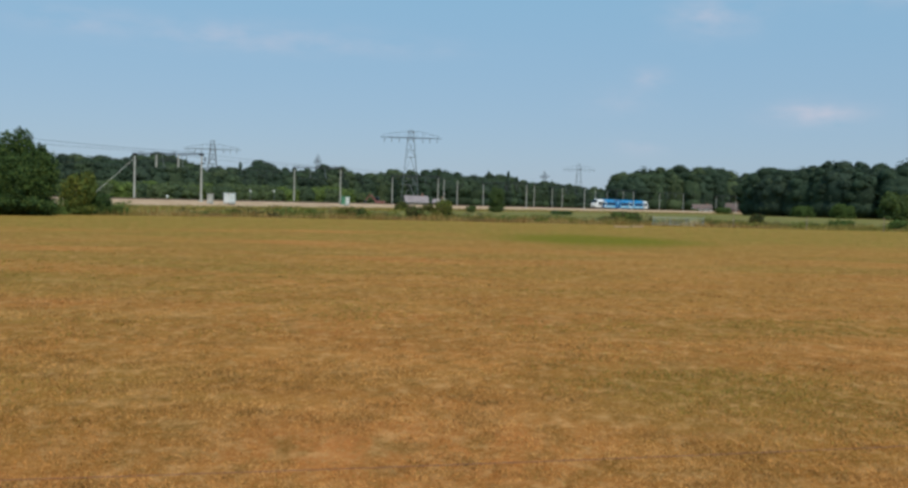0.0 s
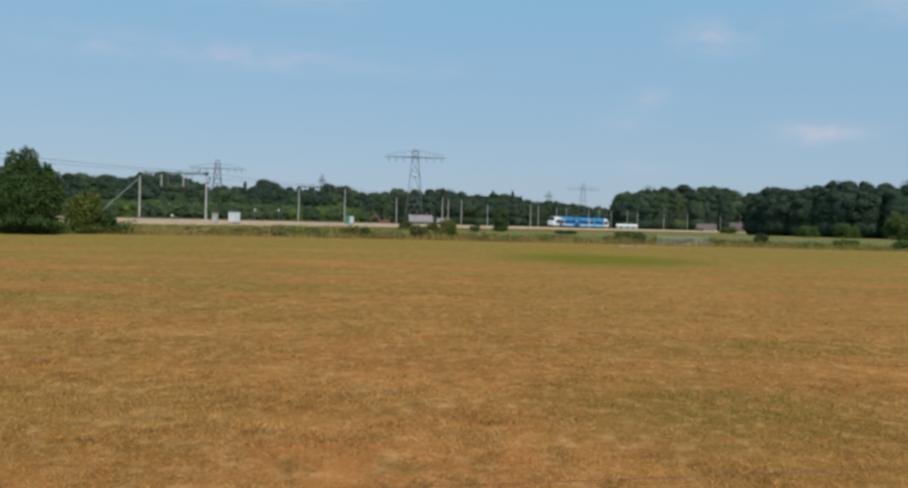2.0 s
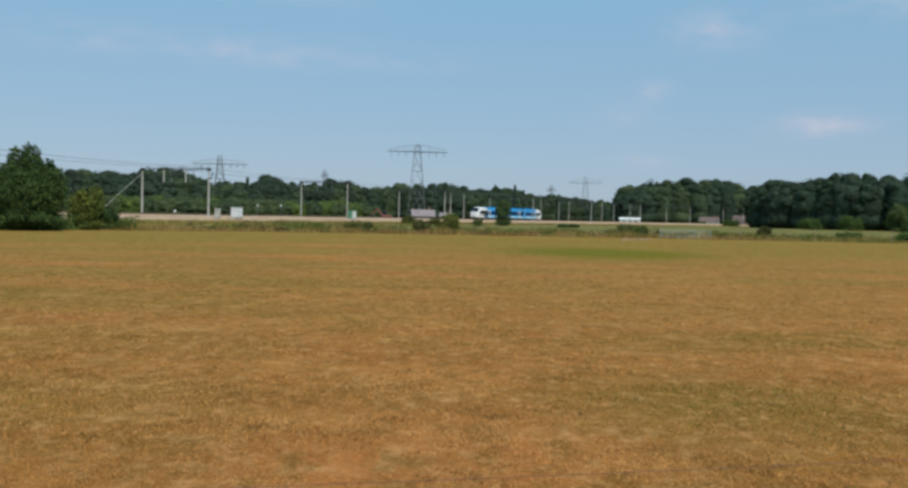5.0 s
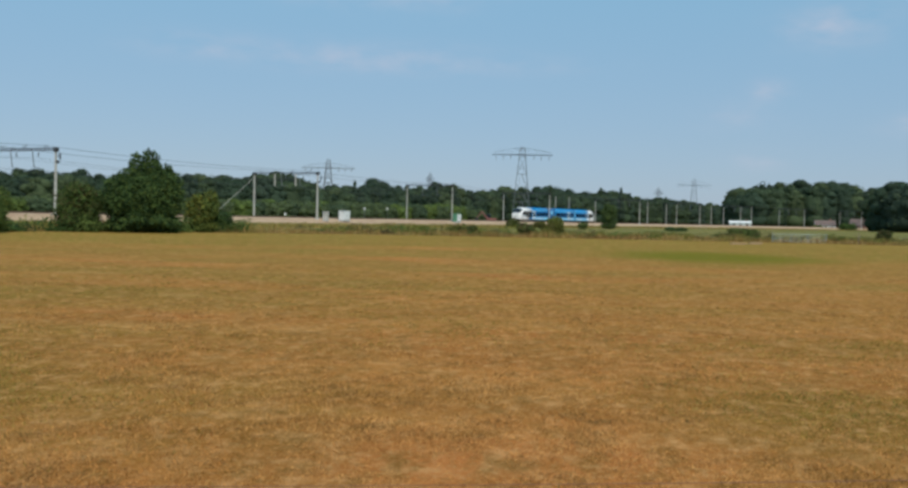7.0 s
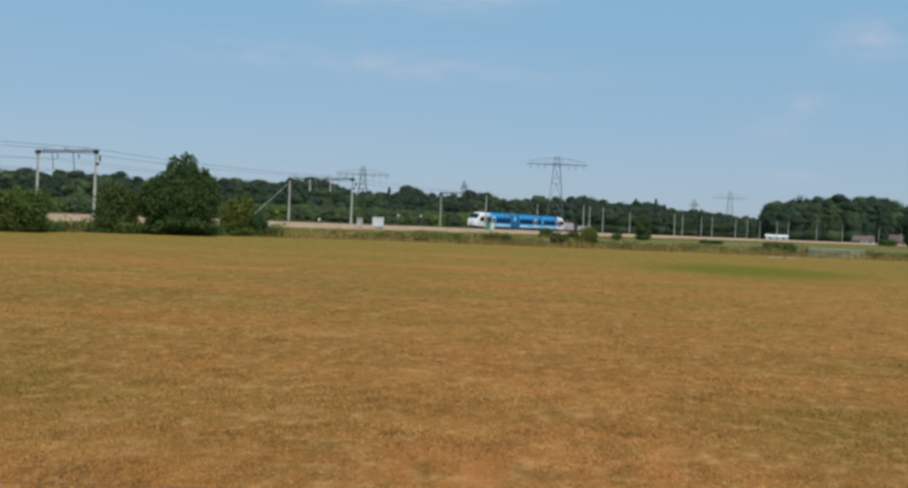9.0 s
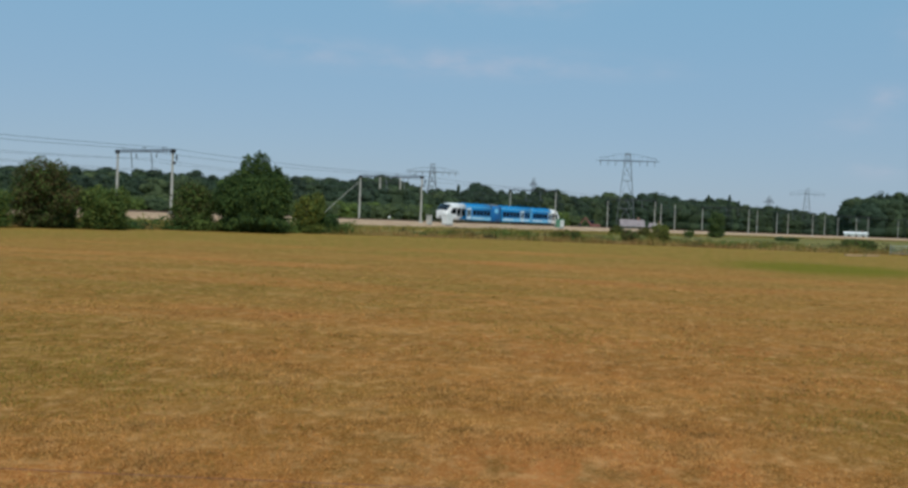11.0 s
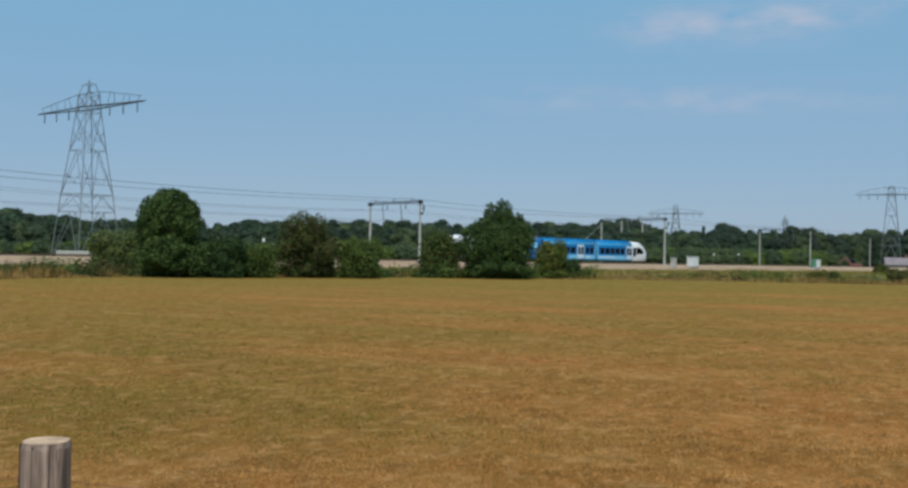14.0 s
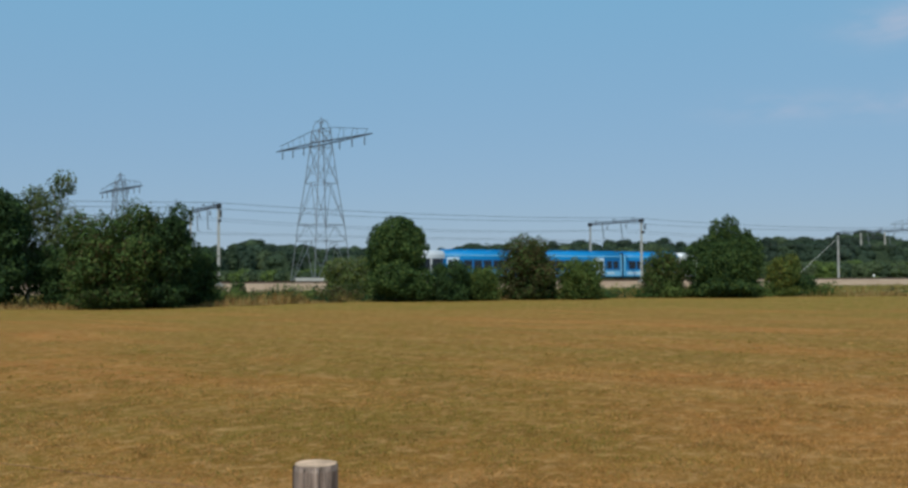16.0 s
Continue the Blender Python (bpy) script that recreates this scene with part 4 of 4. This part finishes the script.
    for x in (18.05, 22.35, 36.4):
        bm = bmesh.new()
        for k in range(5):
            box(bm, (x - 0.16 + k * 0.08, 0, 2.05), (0.05, 2.6 - 0.12 * (k % 2), 3.2), 0.02)
        part("bellows", bm, RUBBER, root, "dark rubber gangway bellows")
    for x in (36.08, 36.72):
        for side in (-1, 1):
            bm = bmesh.new()
            box(bm, (x, side * 1.485, 2.0), (0.22, 0.03, 3.0), 0.01)
            part("end_stripe", bm, LIGHT_BLUE, root)
    for side in (-1, 1):
        # doors: pale frames with two tall windows
        for x0, x1 in ((7.7, 9.5), (31.2, 33.0), (45.2, 46.9)):
            door = part("door", side_box(x0, x1, 0.55, 2.95, side, 0.01), PALE_BLUE, root, "pale double door with tall windows")
            for k in (0, 1):
                xm = x0 + (x1 - x0) * (0.27 + 0.46 * k)
                part("door_window", side_box(xm - 0.3, xm + 0.3, 1.3, 2.6, side, 0.03), GLASS, door)
        # window bands, pane by pane, in a deep blue strip
        for x0, x1, n in ((10.1, 17.5, 5), (23.0, 30.8, 5), (33.4, 35.7, 2), (37.4, 44.8, 5)):
            part("window_strip", side_box(x0 - 0.25, x1 + 0.25, 1.34, 2.72, side, -0.008), DEEP_BLUE, root, "deep blue strip round the windows")
            for k in range(n):
                a, b = x0 + (x1 - x0) * k / n, x0 + (x1 - x0) * (k + 1) / n
                part("side_window", side_box(a + 0.14, b - 0.14, 1.5, 2.55, side, 0.005), GLASS, root)
        for x0, x1 in ((9.8, 17.7), (22.8, 31.0), (33.2, 35.9), (37.0, 45.0)):
            part("lower_band", side_box(x0, x1, 0.48, 1.22, side, 0.0), LIGHT_BLUE, root, "light blue lower band")
            part("wave_stripe", side_box(x0 + 0.3, x0 + (x1 - x0) * 0.62, 0.72, 1.02, side, 0.006), PALE_BLUE, root, "whitish stripe on the lower band")
        for x0, x1 in ((FRONT + 0.1, 17.8), (22.6, 36.0), (36.9, LENGTH - REAR - 0.1)):
            bm = bmesh.new()
            box(bm, ((x0 + x1) / 2, side * 1.36, 3.2), (x1 - x0, 0.05, 0.14), 0.015)
            part("roof_stripe", bm, LIGHT_BLUE, root, "thin light blue stripe under the roof")
    # running gear
    for x in (4.6, 19.1, 21.3, 32.0, LENGTH - 4.6):
        bog = part("bogie", (lambda bm: (box(bm, (x, 0, 0.5), (2.9 if x not in (19.1, 21.3) else 1.6, 2.1, 0.35), 0.06), bm)[1])(bmesh.new()), DARK_STEEL, root)
        for dx in ((-0.95, 0.95) if x not in (19.1, 21.3) else (0.0,)):
            for y in (-0.755, 0.755):
                bm = bmesh.new()
                bar(bm, (x + dx, y - 0.065, 0.42), (x + dx, y + 0.065, 0.42), 0.84, 20)
                part("wheel", bm, STEEL_RAIL, bog)
    bm = bmesh.new()
    box(bm, (LENGTH / 2, 0, 0.32), (LENGTH - 5, 2.3, 0.3), 0.05)
    part("underframe", bm, RUBBER, root)
    return root


TRAIN = build_train()

# ---- fence beside the camera ----
POST = at(49.6, 2.87)
ALONG = (math.cos(radians(13)), math.sin(radians(13)))


def fence_post(x, y, top):
    root = thing("fence_post", "weathered grey round wooden fence post with cracked top", "fence post", pose(x, y, 0, 0, 0, 25), "wire fence")
    bm = bmesh.new()
    seg, rows = 28, (0.0, 0.4, 0.8, top - 0.015, top)
    rng = random.Random(9)
    wob = [1 + rng.uniform(-0.035, 0.035) for _ in range(seg)]
    rings = []
    for k, z in enumerate(rows):
        r = 0.066 if k < 4 else 0.062
        rings.append([bm.verts.new((math.cos(a * 6.2832 / seg) * r * wob[a], math.sin(a * 6.2832 / seg) * r * wob[a], z + (0.0007 * math.sin(a * 6.2832 / 28 * 3) if k > 2 else 0))) for a in range(seg)])
    for a, b in zip(rings, rings[1:]):
        for i in range(seg):
            bm.faces.new((a[i], a[(i + 1) % seg], b[(i + 1) % seg], b[i]))
    part("shaft", bm, POST_WOOD, root)
    bm = bmesh.new()
    bm.faces.new([bm.verts.new((math.cos(a * 6.2832 / seg) * 0.0615 * wob[a], math.sin(a * 6.2832 / seg) * 0.0615 * wob[a], top + 0.001 + 0.0007 * math.sin(a * 6.2832 / 28 * 3))) for a in range(seg)])
    bmesh.ops.triangulate(bm, faces=bm.faces[:])
    part("end_grain", bm, POST_TOP, root, "pale sawn end grain")
    for ang, w, z0 in ((math.radians(205), 0.006, 0.35), (math.radians(262), 0.004, 0.6), (math.radians(300), 0.003, 0.75)):
        bm = bmesh.new()
        bar(bm, (math.cos(ang) * 0.0645, math.sin(ang) * 0.0645, z0), (math.cos(ang + 0.06) * 0.0645, math.sin(ang + 0.06) * 0.0645, top - 0.005), w, 4)
        part("crack", bm, CRACK, root)
    return root


fence_post(*POST, 1.156)
POST2 = (POST[0] + 4 * ALONG[0], POST[1] + 4 * ALONG[1])
fence_post(*POST2, 1.16)
POST0 = (POST[0] - 4 * ALONG[0], POST[1] - 4 * ALONG[1])
fence_post(*POST0, 1.18)
for z in (1.03,):
    pts = []
    for a, b in ((POST0, POST), (POST, POST2)):
        for k in range(9):
            f = k / 8
            pts.append((a[0] + (b[0] - a[0]) * f, a[1] + (b[1] - a[1]) * f + 0.07, z - 0.012 * 4 * f * (1 - f)))
    tagged(wire_line("fence_wire", pts, 0.0009, FENCE_WIRE), "thin rusty fence wire between the posts", "wire")


# ---- grass ----
def blades(name, places, height, width, mats, idx, seed, label, lean=0.35, z=0.0):
    """One narrow triangle for each blade of grass."""
    rng = np.random.default_rng(seed)
    n = len(places)
    a = rng.uniform(0, 2 * np.pi, n)
    w = (width * rng.uniform(0.6, 1.4, n))[:, None]
    h = height * rng.uniform(0.55, 1.25, n)
    side = np.stack([np.cos(a), np.sin(a), np.zeros(n)], 1) * w
    base = np.column_stack([places, np.full(n, z) if np.isscalar(z) else z])
    tip = base + np.column_stack([rng.normal(0, lean, n) * h, rng.normal(0, lean, n) * h, h])
    v = np.stack([base - side, base + side, tip], 1).reshape(-1, 3)
    ob = mesh_from(name, v, np.arange(3 * n).reshape(n, 3), mats, idx)
    return tagged(ob, label, "grass", kind="stuff")


def field_grass():
    rng = np.random.default_rng(8)
    n = 460000
    r = 3.6 * (34 / 3.6) ** rng.random(n)
    az = rng.uniform(radians(-30), radians(70), n)
    p = np.stack([-np.sin(az) * r, np.cos(az) * r], 1)
    # grass gathers in tufts and thins out between them
    tuft = np.array([noise.noise(Vector((x * 1.7, y * 1.7, 0.3))) + 0.6 * noise.noise(Vector((x * 5.1, y * 5.1, 4.0))) for x, y in p])
    big = np.array([noise.noise(Vector((x * 0.22, y * 0.33, 9.0))) for x, y in p])
    keep = tuft + rng.normal(0, 0.3, n) > -0.35 + 1.1 * np.clip((r - 10) / 24, 0, 1)
    p, r, tuft, big = p[keep], r[keep], tuft[keep], big[keep]
    roll = rng.normal(0, 0.25, len(p))
    idx = np.where(big + roll * 0.9 - 0.03 * np.clip(p[:, 0] + 3, -9, 3) > 0.42 - 0.04 * np.clip(r - 7.0, 0, 11), 1, np.where(tuft + roll * 1.4 > 0.5, 2, 0))
    h = (0.010 + 0.018 * np.clip(tuft + 0.4, 0, 1)) * (1 + r / 40)
    blades("field_grass", p, h, 0.0019 * (1 + r / 9), [BLADE_FIELD, BLADE_OLIVE, BLADE_DARK], idx, 12, "short dry mown grass stubble, straw and olive", 1.0, 0.03)


def verge_grass():
    rng = np.random.default_rng(18)
    line = np.array(OUTER)
    seg = np.linalg.norm(np.diff(line, axis=0), axis=1)
    cum = np.concatenate([[0], np.cumsum(seg)])
    n = 80000
    u = rng.uniform(18, cum[-1] - 60, n)
    x, y = np.interp(u, cum, line[:, 0]), np.interp(u, cum, line[:, 1])
    out = np.abs(rng.normal(0, 6.0, n)) + rng.uniform(-0.5, 0.6, n)
    away = np.stack([x, y + 40], 1)
    away /= np.linalg.norm(away, axis=1)[:, None]
    p = np.stack([x, y], 1) + away * out[:, None]
    lump = np.array([noise.noise(Vector((a * 0.28, b * 0.28, 2.0))) + 0.5 * noise.noise(Vector((a * 0.9, b * 0.9, 7.0))) for a, b in p])
    big = np.array([noise.noise(Vector((a * 0.07, b * 0.07, 5.0))) for a, b in p])
    h = np.clip(0.42 + 0.75 * lump, 0.12, 1.1) * np.clip(0.35 + out / 1.6, 0.35, 1)
    idx = np.where(big + lump * 0.5 + rng.normal(0, 0.25, n) - 0.006 * np.clip(p[:, 0] + 25, -30, 0) > 0.12, 0, np.where(rng.random(n) < 0.7, 1, 2))
    blades("verge_grass", p, h, 0.035, [BLADE_GREEN, BLADE_STRAW, BLADE_DARK], idx, 13, "tall rough green and straw grass along the ditch", 0.3, 0.0)
    # sparser growth on the railway's bank and the land before it
    n = 60000
    s, o = -40 + 560 * rng.random(n) ** 1.3, rng.uniform(-34, -10.3, n)
    pts = np.array([tuple(track(a, b))[:2] for a, b in zip(s, o)])
    zz = np.interp(o, [-15, -11.5, -10.0], [0.0, 0.18, 0.3])
    lump = np.array([noise.noise(Vector((a * 0.2, b * 0.2, 12.0))) for a, b in pts])
    keep = pts[:, 1] > -20
    idx = np.where(lump + rng.normal(0, 0.3, n) > 0.0, 0, np.where(rng.random(n) < 0.75, 1, 2))
    blades("bank_grass", pts[keep], np.clip(0.3 + 0.6 * lump, 0.1, 0.8)[keep], 0.05, [BLADE_GREEN, BLADE_STRAW, BLADE_DARK], idx[keep], 14, "rough grass and weeds on the railway bank", 0.35, zz[keep])


def brambles():
    """Low tangled growth that ties the hedge together along the ditch."""
    rng = np.random.default_rng(28)
    V, F, I, n0 = [], [], [], 0
    run = [(-52, 28), (-51, 33), (-51.5, 40), (-50.5, 47), (-47, 53), (-43.5, 59.5), (-40.5, 65), (-36.5, 71), (-32, 77), (-28, 81.5)]
    for (x0, y0), (x1, y1) in zip(run, run[1:]):
        for k in range(15):
            f = rng.random()
            h = rng.uniform(0.4, 1.5)
            c = np.array((x0 + (x1 - x0) * f + rng.normal(-0.3, 0.7), y0 + (y1 - y0) * f + rng.normal(0.3, 0.7), 0))
            p, d = crown_points([(0, 0, h * 0.4, 0.9, 0.9, h * 0.6)], 260, rng, 0.35)
            v, q = leaf_quads(p + c, 0.09, rng, d)
            V.append(v)
            F.append(q + n0)
            I += [int(rng.choice(4, p=(0.35, 0.35, 0.2, 0.1)))] * len(q)
            n0 += len(v)
    tagged(mesh_from("brambles", np.concatenate(V), np.concatenate(F), [MID, OAK, DARK, BROWN], I), "low tangled brambles under the hedge", "brambles", kind="stuff")


def weeds():
    """Clumps of tall weeds and low scrub along the ditch and in the waste land behind it."""
    rng = np.random.default_rng(38)
    V, F, I, n0 = [], [], [], 0
    line = [(-26, 83), (-14, 89), (2, 93), (22, 96), (43, 97.5), (75, 99)]
    left = [(-53, 30), (-53.5, 40), (-51, 50), (-45, 62), (-37, 74), (-27, 84)]
    for (x0, y0), (x1, y1) in list(zip(line, line[1:])) + list(zip(left, left[1:])):
        for k in range(60):
            f, back = rng.random(), abs(rng.normal(0, 14))
            h = rng.uniform(0.22, 0.75) * (1.6 if rng.random() < 0.12 else 1)
            c = np.array((x0 + (x1 - x0) * f - (back * 0.8 if x0 < -26.5 else 0), y0 + (y1 - y0) * f + (back * 0.4 if x0 < -26.5 else back), 0))
            w = rng.uniform(0.5, 1.6)
            p, d = crown_points([(0, 0, h * 0.35, w, w * 0.8, h * 0.65)], 150, rng, 0.4)
            v, q = leaf_quads(p + c, 0.1, rng, d)
            V.append(v)
            F.append(q + n0)
            I += [int(rng.choice(4, p=(0.16, 0.5, 0.02, 0.32)))] * len(q)
            n0 += len(v)
    tagged(mesh_from("weeds", np.concatenate(V), np.concatenate(F), [MID, YELLOW, OAK, BROWN], I), "clumps of tall weeds and scrub along the ditch", "weeds", kind="stuff")


field_grass()
weeds()
verge_grass()
brambles()


# ---- things along the line ----
def cabinet(yaw, off, w, d, h, mat, label, door_mat=None, base=0.8):
    s = (TD + off) / math.tan(radians(yaw) + TH)
    p = track(s, off)
    root = thing("trackside_cabinet", label, "cabinet", pose(p.x, p.y, base, 0, 0, 90 - math.degrees(heading(s))), "trackside cabinets")
    bm = bmesh.new()
    box(bm, (0, 0, h / 2 + 0.1), (w, d, h - 0.1), 0.04)
    part("body", bm, mat, root)
    bm = bmesh.new()
    box(bm, (0, 0, h + 0.09), (w + 0.16, d + 0.16, 0.1), 0.03)
    part("lid", bm, mat, root)
    bm = bmesh.new()
    box(bm, (0, 0, 0.03), (w + 0.1, d + 0.1, 0.3), 0.02)
    part("plinth", bm, CONCRETE, root)
    for k in range(2):
        bm = bmesh.new()
        box(bm, (w * (-0.245 + 0.49 * k), -d / 2 - 0.01, h / 2 + 0.1), (w * 0.46, 0.04, h * 0.82), 0.01)
        door = part("door", bm, door_mat or mat, root)
        bm = bmesh.new()
        box(bm, (w * (-0.06 + 0.12 * k), -d / 2 - 0.05, h * 0.55), (0.04, 0.05, 0.2), 0.01)
        part("handle", bm, DARK_STEEL, door)


cabinet(13.63, -8.8, 2.2, 1.1, 1.75, WHITE_CABINET, "white metal trackside cabinet on a plinth")
cabinet(14.72, -8.8, 0.9, 0.7, 1.5, CONCRETE, "small beige trackside cabinet")
cabinet(6.95, -8.8, 2.0, 1.1, 1.9, GREEN_CABINET, "green trackside cabinet with pale doors", WHITE_CABINET)


def signal(yaw, r, h, label):
    x, y = at(yaw, r)
    root = thing("signal_board", label, "sign", pose(x, y, 0, 0, 0, yaw), "white line-side boards")
    bm = bmesh.new()
    bar(bm, (0, 0, 0), (0, 0, h), 0.09, 8)
    part("pole", bm, GALVANISED, root)
    bm = bmesh.new()
    box(bm, (0, -0.06, h + 0.2), (0.36, 0.05, 0.46), 0.015)
    part("board", bm, WHITE_CABINET, root, "plain white board")


for yaw, r, h in ((12.45, 236, 3.4), (11.1, 246, 3.6), (17.1, 196, 1.6), (38.85, 140, 3.6), (36.9, 140, 4.6)):
    signal(yaw, r, h, "small white line-side board on a grey pole")


def house(yaw, r, w, d, eaves, ridge, roof_mat, wall_mat, turn, label, name="house"):
    x, y = at(yaw, r)
    root = thing(name, label, "building", pose(x, y, 0, 0, 0, yaw + turn))
    bm = bmesh.new()
    vs = [bm.verts.new(c) for c in ((-w / 2, -d / 2, 0), (w / 2, -d / 2, 0), (w / 2, d / 2, 0), (-w / 2, d / 2, 0), (-w / 2, -d / 2, eaves), (w / 2, -d / 2, eaves), (w / 2, d / 2, eaves), (-w / 2, d / 2, eaves),
                                    (-w / 2, 0, ridge - 0.1), (w / 2, 0, ridge - 0.1))]
    for f in ((0, 1, 5, 4), (2, 3, 7, 6), (1, 2, 6, 9, 5), (3, 0, 4, 8, 7)):
        bm.faces.new([vs[i] for i in f])
    part("wall", bm, wall_mat, root)
    bm = bmesh.new()
    for sgn in (-1, 1):
        run = math.hypot(d / 2 + 0.4, ridge - eaves)
        ang = math.degrees(math.atan2(ridge - eaves, d / 2))
        box(bm, (0, sgn * (d / 4 + 0.1), (eaves + ridge) / 2 + 0.05), (w + 0.6, run + 0.15, 0.18), 0.03, pose(0, 0, 0, -sgn * ang))
    roof = part("roof", bm, roof_mat, root)
    bm = bmesh.new()
    box(bm, (w * 0.28, 0, ridge + 0.4), (0.6, 0.6, 1.2), 0.04)
    part("chimney", bm, BRICK, roof)
    for k in range(3):
        bm = bmesh.new()
        box(bm, (w * (-0.3 + 0.3 * k), -d / 2 - 0.02, eaves * 0.5), (1.1, 0.08, min(1.3, eaves * 0.5)), 0.02)
        part("window" if k != 1 else "door", bm, WINDOW, root)


house(2.75, 322, 7.5, 6, 1.9, 3.9, GREY_TILE, CONCRETE, 8, "low house with greyish pink roof by the railway")
house(1.35, 326, 4.0, 4, 1.8, 3.0, GREY_TILE, BRICK, -6, "small grey-roofed shed beside the house", "shed")
house(-9.5, 520, 10.8, 5, 2.6, 3.4, WHITE_CABINET, WHITE_CABINET, 4, "long low white building beyond the line", "shed")
house(-14.0, 535, 10, 6, 2.2, 4.6, ROOF_TILE, WHITE_CABINET, 12, "small house with orange tiled roof before the woods")
house(-15.75, 530, 7.5, 7, 2.2, 5.6, ROOF_TILE, BRICK, -14, "house with orange tiled roof before the woods")


def excavator(yaw, r, turn):
    x, y = at(yaw, r)
    root = thing("excavator", "faded red excavator parked behind the railway", "excavator", pose(x, y, 0, 0, 0, yaw + turn))
    for y0 in (-0.95, 0.95):
        bm = bmesh.new()
        box(bm, (0, y0, 0.45), (3.4, 0.55, 0.85), 0.3)
        part("track", bm, RUBBER, root)
    bm = bmesh.new()
    box(bm, (-0.4, 0, 1.5), (3.0, 2.4, 1.1), 0.15)
    part("body", bm, RED_PAINT, root)
    bm = bmesh.new()
    box(bm, (0.7, -0.6, 2.5), (1.3, 1.0, 1.5), 0.12)
    part("cab", bm, GLASS, root)
    bm = bmesh.new()
    bar(bm, (0.8, 0.3, 1.8), (2.6, 0.3, 4.0), 0.4)
    bar(bm, (2.6, 0.3, 4.0), (4.2, 0.3, 2.0), 0.3)
    part("arm", bm, RED_PAINT, root)
    bm = bmesh.new()
    box(bm, (4.3, 0.3, 1.6), (0.8, 0.9, 0.9), 0.15)
    part("bucket", bm, DARK_STEEL, root)


excavator(4.95, 300, 170)


def field_gate(x, y, turn):
    root = thing("field_gate", "pale tubular metal field gate in long grass", "gate", pose(x, y, 0, 0, 0, turn))
    for k in range(4):
        bm = bmesh.new()
        bar(bm, (-2.3, 0, 0.2 + k * 0.22), (2.3, 0, 0.2 + k * 0.22), 0.05 if k == 3 else 0.035, 8)
        part("rail", bm, PALE_METAL, root)
    for x0 in (-2.3, -0.8, 0.8, 2.3):
        bm = bmesh.new()
        bar(bm, (x0, 0, 0.1), (x0, 0, 0.9), 0.045, 8)
        part("upright", bm, PALE_METAL, root)
    for x0 in (-2.5, 2.5):
        bm = bmesh.new()
        bar(bm, (x0, 0, -0.1), (x0, 0, 1.0), 0.09, 10)
        part("gate_post", bm, PALE_METAL, root)


field_gate(21.4, 94.8, 4)
bm = bmesh.new()
box(bm, (0, 0, 0.9), (4.4, 0.3, 1.8), 0.05)
wall_x, wall_y = at(49.3, 150)
low = part("low_wall", bm, CONCRETE)
low.matrix_basis = pose(wall_x, wall_y, 0, 0, 0, 50)
tagged(low, "pale concrete wall under the pylon", "wall")


def edge_post(yaw, r, h):
    x, y = at(yaw, r)
    root = thing("fence_post", "thin weathered wooden fence post in the rough grass", "fence post", pose(x, y, 0, 0, 0, yaw), "posts along the far edge of the field")
    bm = bmesh.new()
    bar(bm, (0, 0, -0.1), (0, 0, h), 0.08, 8, 0.07)
    part("shaft", bm, POST_WOOD, root)
    bm = bmesh.new()
    bar(bm, (0, 0, h), (0, 0, h + 0.03), 0.07, 8, 0.04)
    part("cap", bm, POST_TOP, root)


for yaw, h in ((-15.8, 1.2), (-19.75, 1.3), (-23.7, 1.3)):
    edge_post(yaw, 100, h)


def board(yaw, r, length, turn):
    x, y = at(yaw, r)
    bm = bmesh.new()
    box(bm, (0, 0, 0.05), (length, 0.6, 0.14), 0.02)
    slab = part("slab", bm, BALLAST)
    slab.matrix_basis = pose(x, y, 0.02, 0, 0, turn)
    tagged(slab, "pale sandy concrete slab lying at the field edge", "slab", "slabs at the field edge")


board(-9.45, 84, 1.25, 8)
board(-10.35, 87, 1.1, 14)


# ---- what moves ----
def motions():
    times = (0.0, 1.5, 2.5, 5.5, 7.0, 8.5, 11.0, 12.5, 14.0, 15.5, 16.0)
    fronts = (402.6, 370.2, 348.4, 284.3, 252.0, 219.0, 163.2, 129.7, 96.4, 62.8, 51.5)
    rows = []
    for k in range(33):
        t = k * 0.5
        s = float(np.interp(t, times, fronts)) + 1.4
        a, b = track(s, 0, RAIL_TOP), track(s + LENGTH, 0, RAIL_TOP)
        d = b - a
        turn = math.degrees(math.atan2(d.y, d.x))
        rows.append((t, pose(a.x, a.y, a.z, 0, 0, turn)))
    walk(TRAIN, rows)


motions()
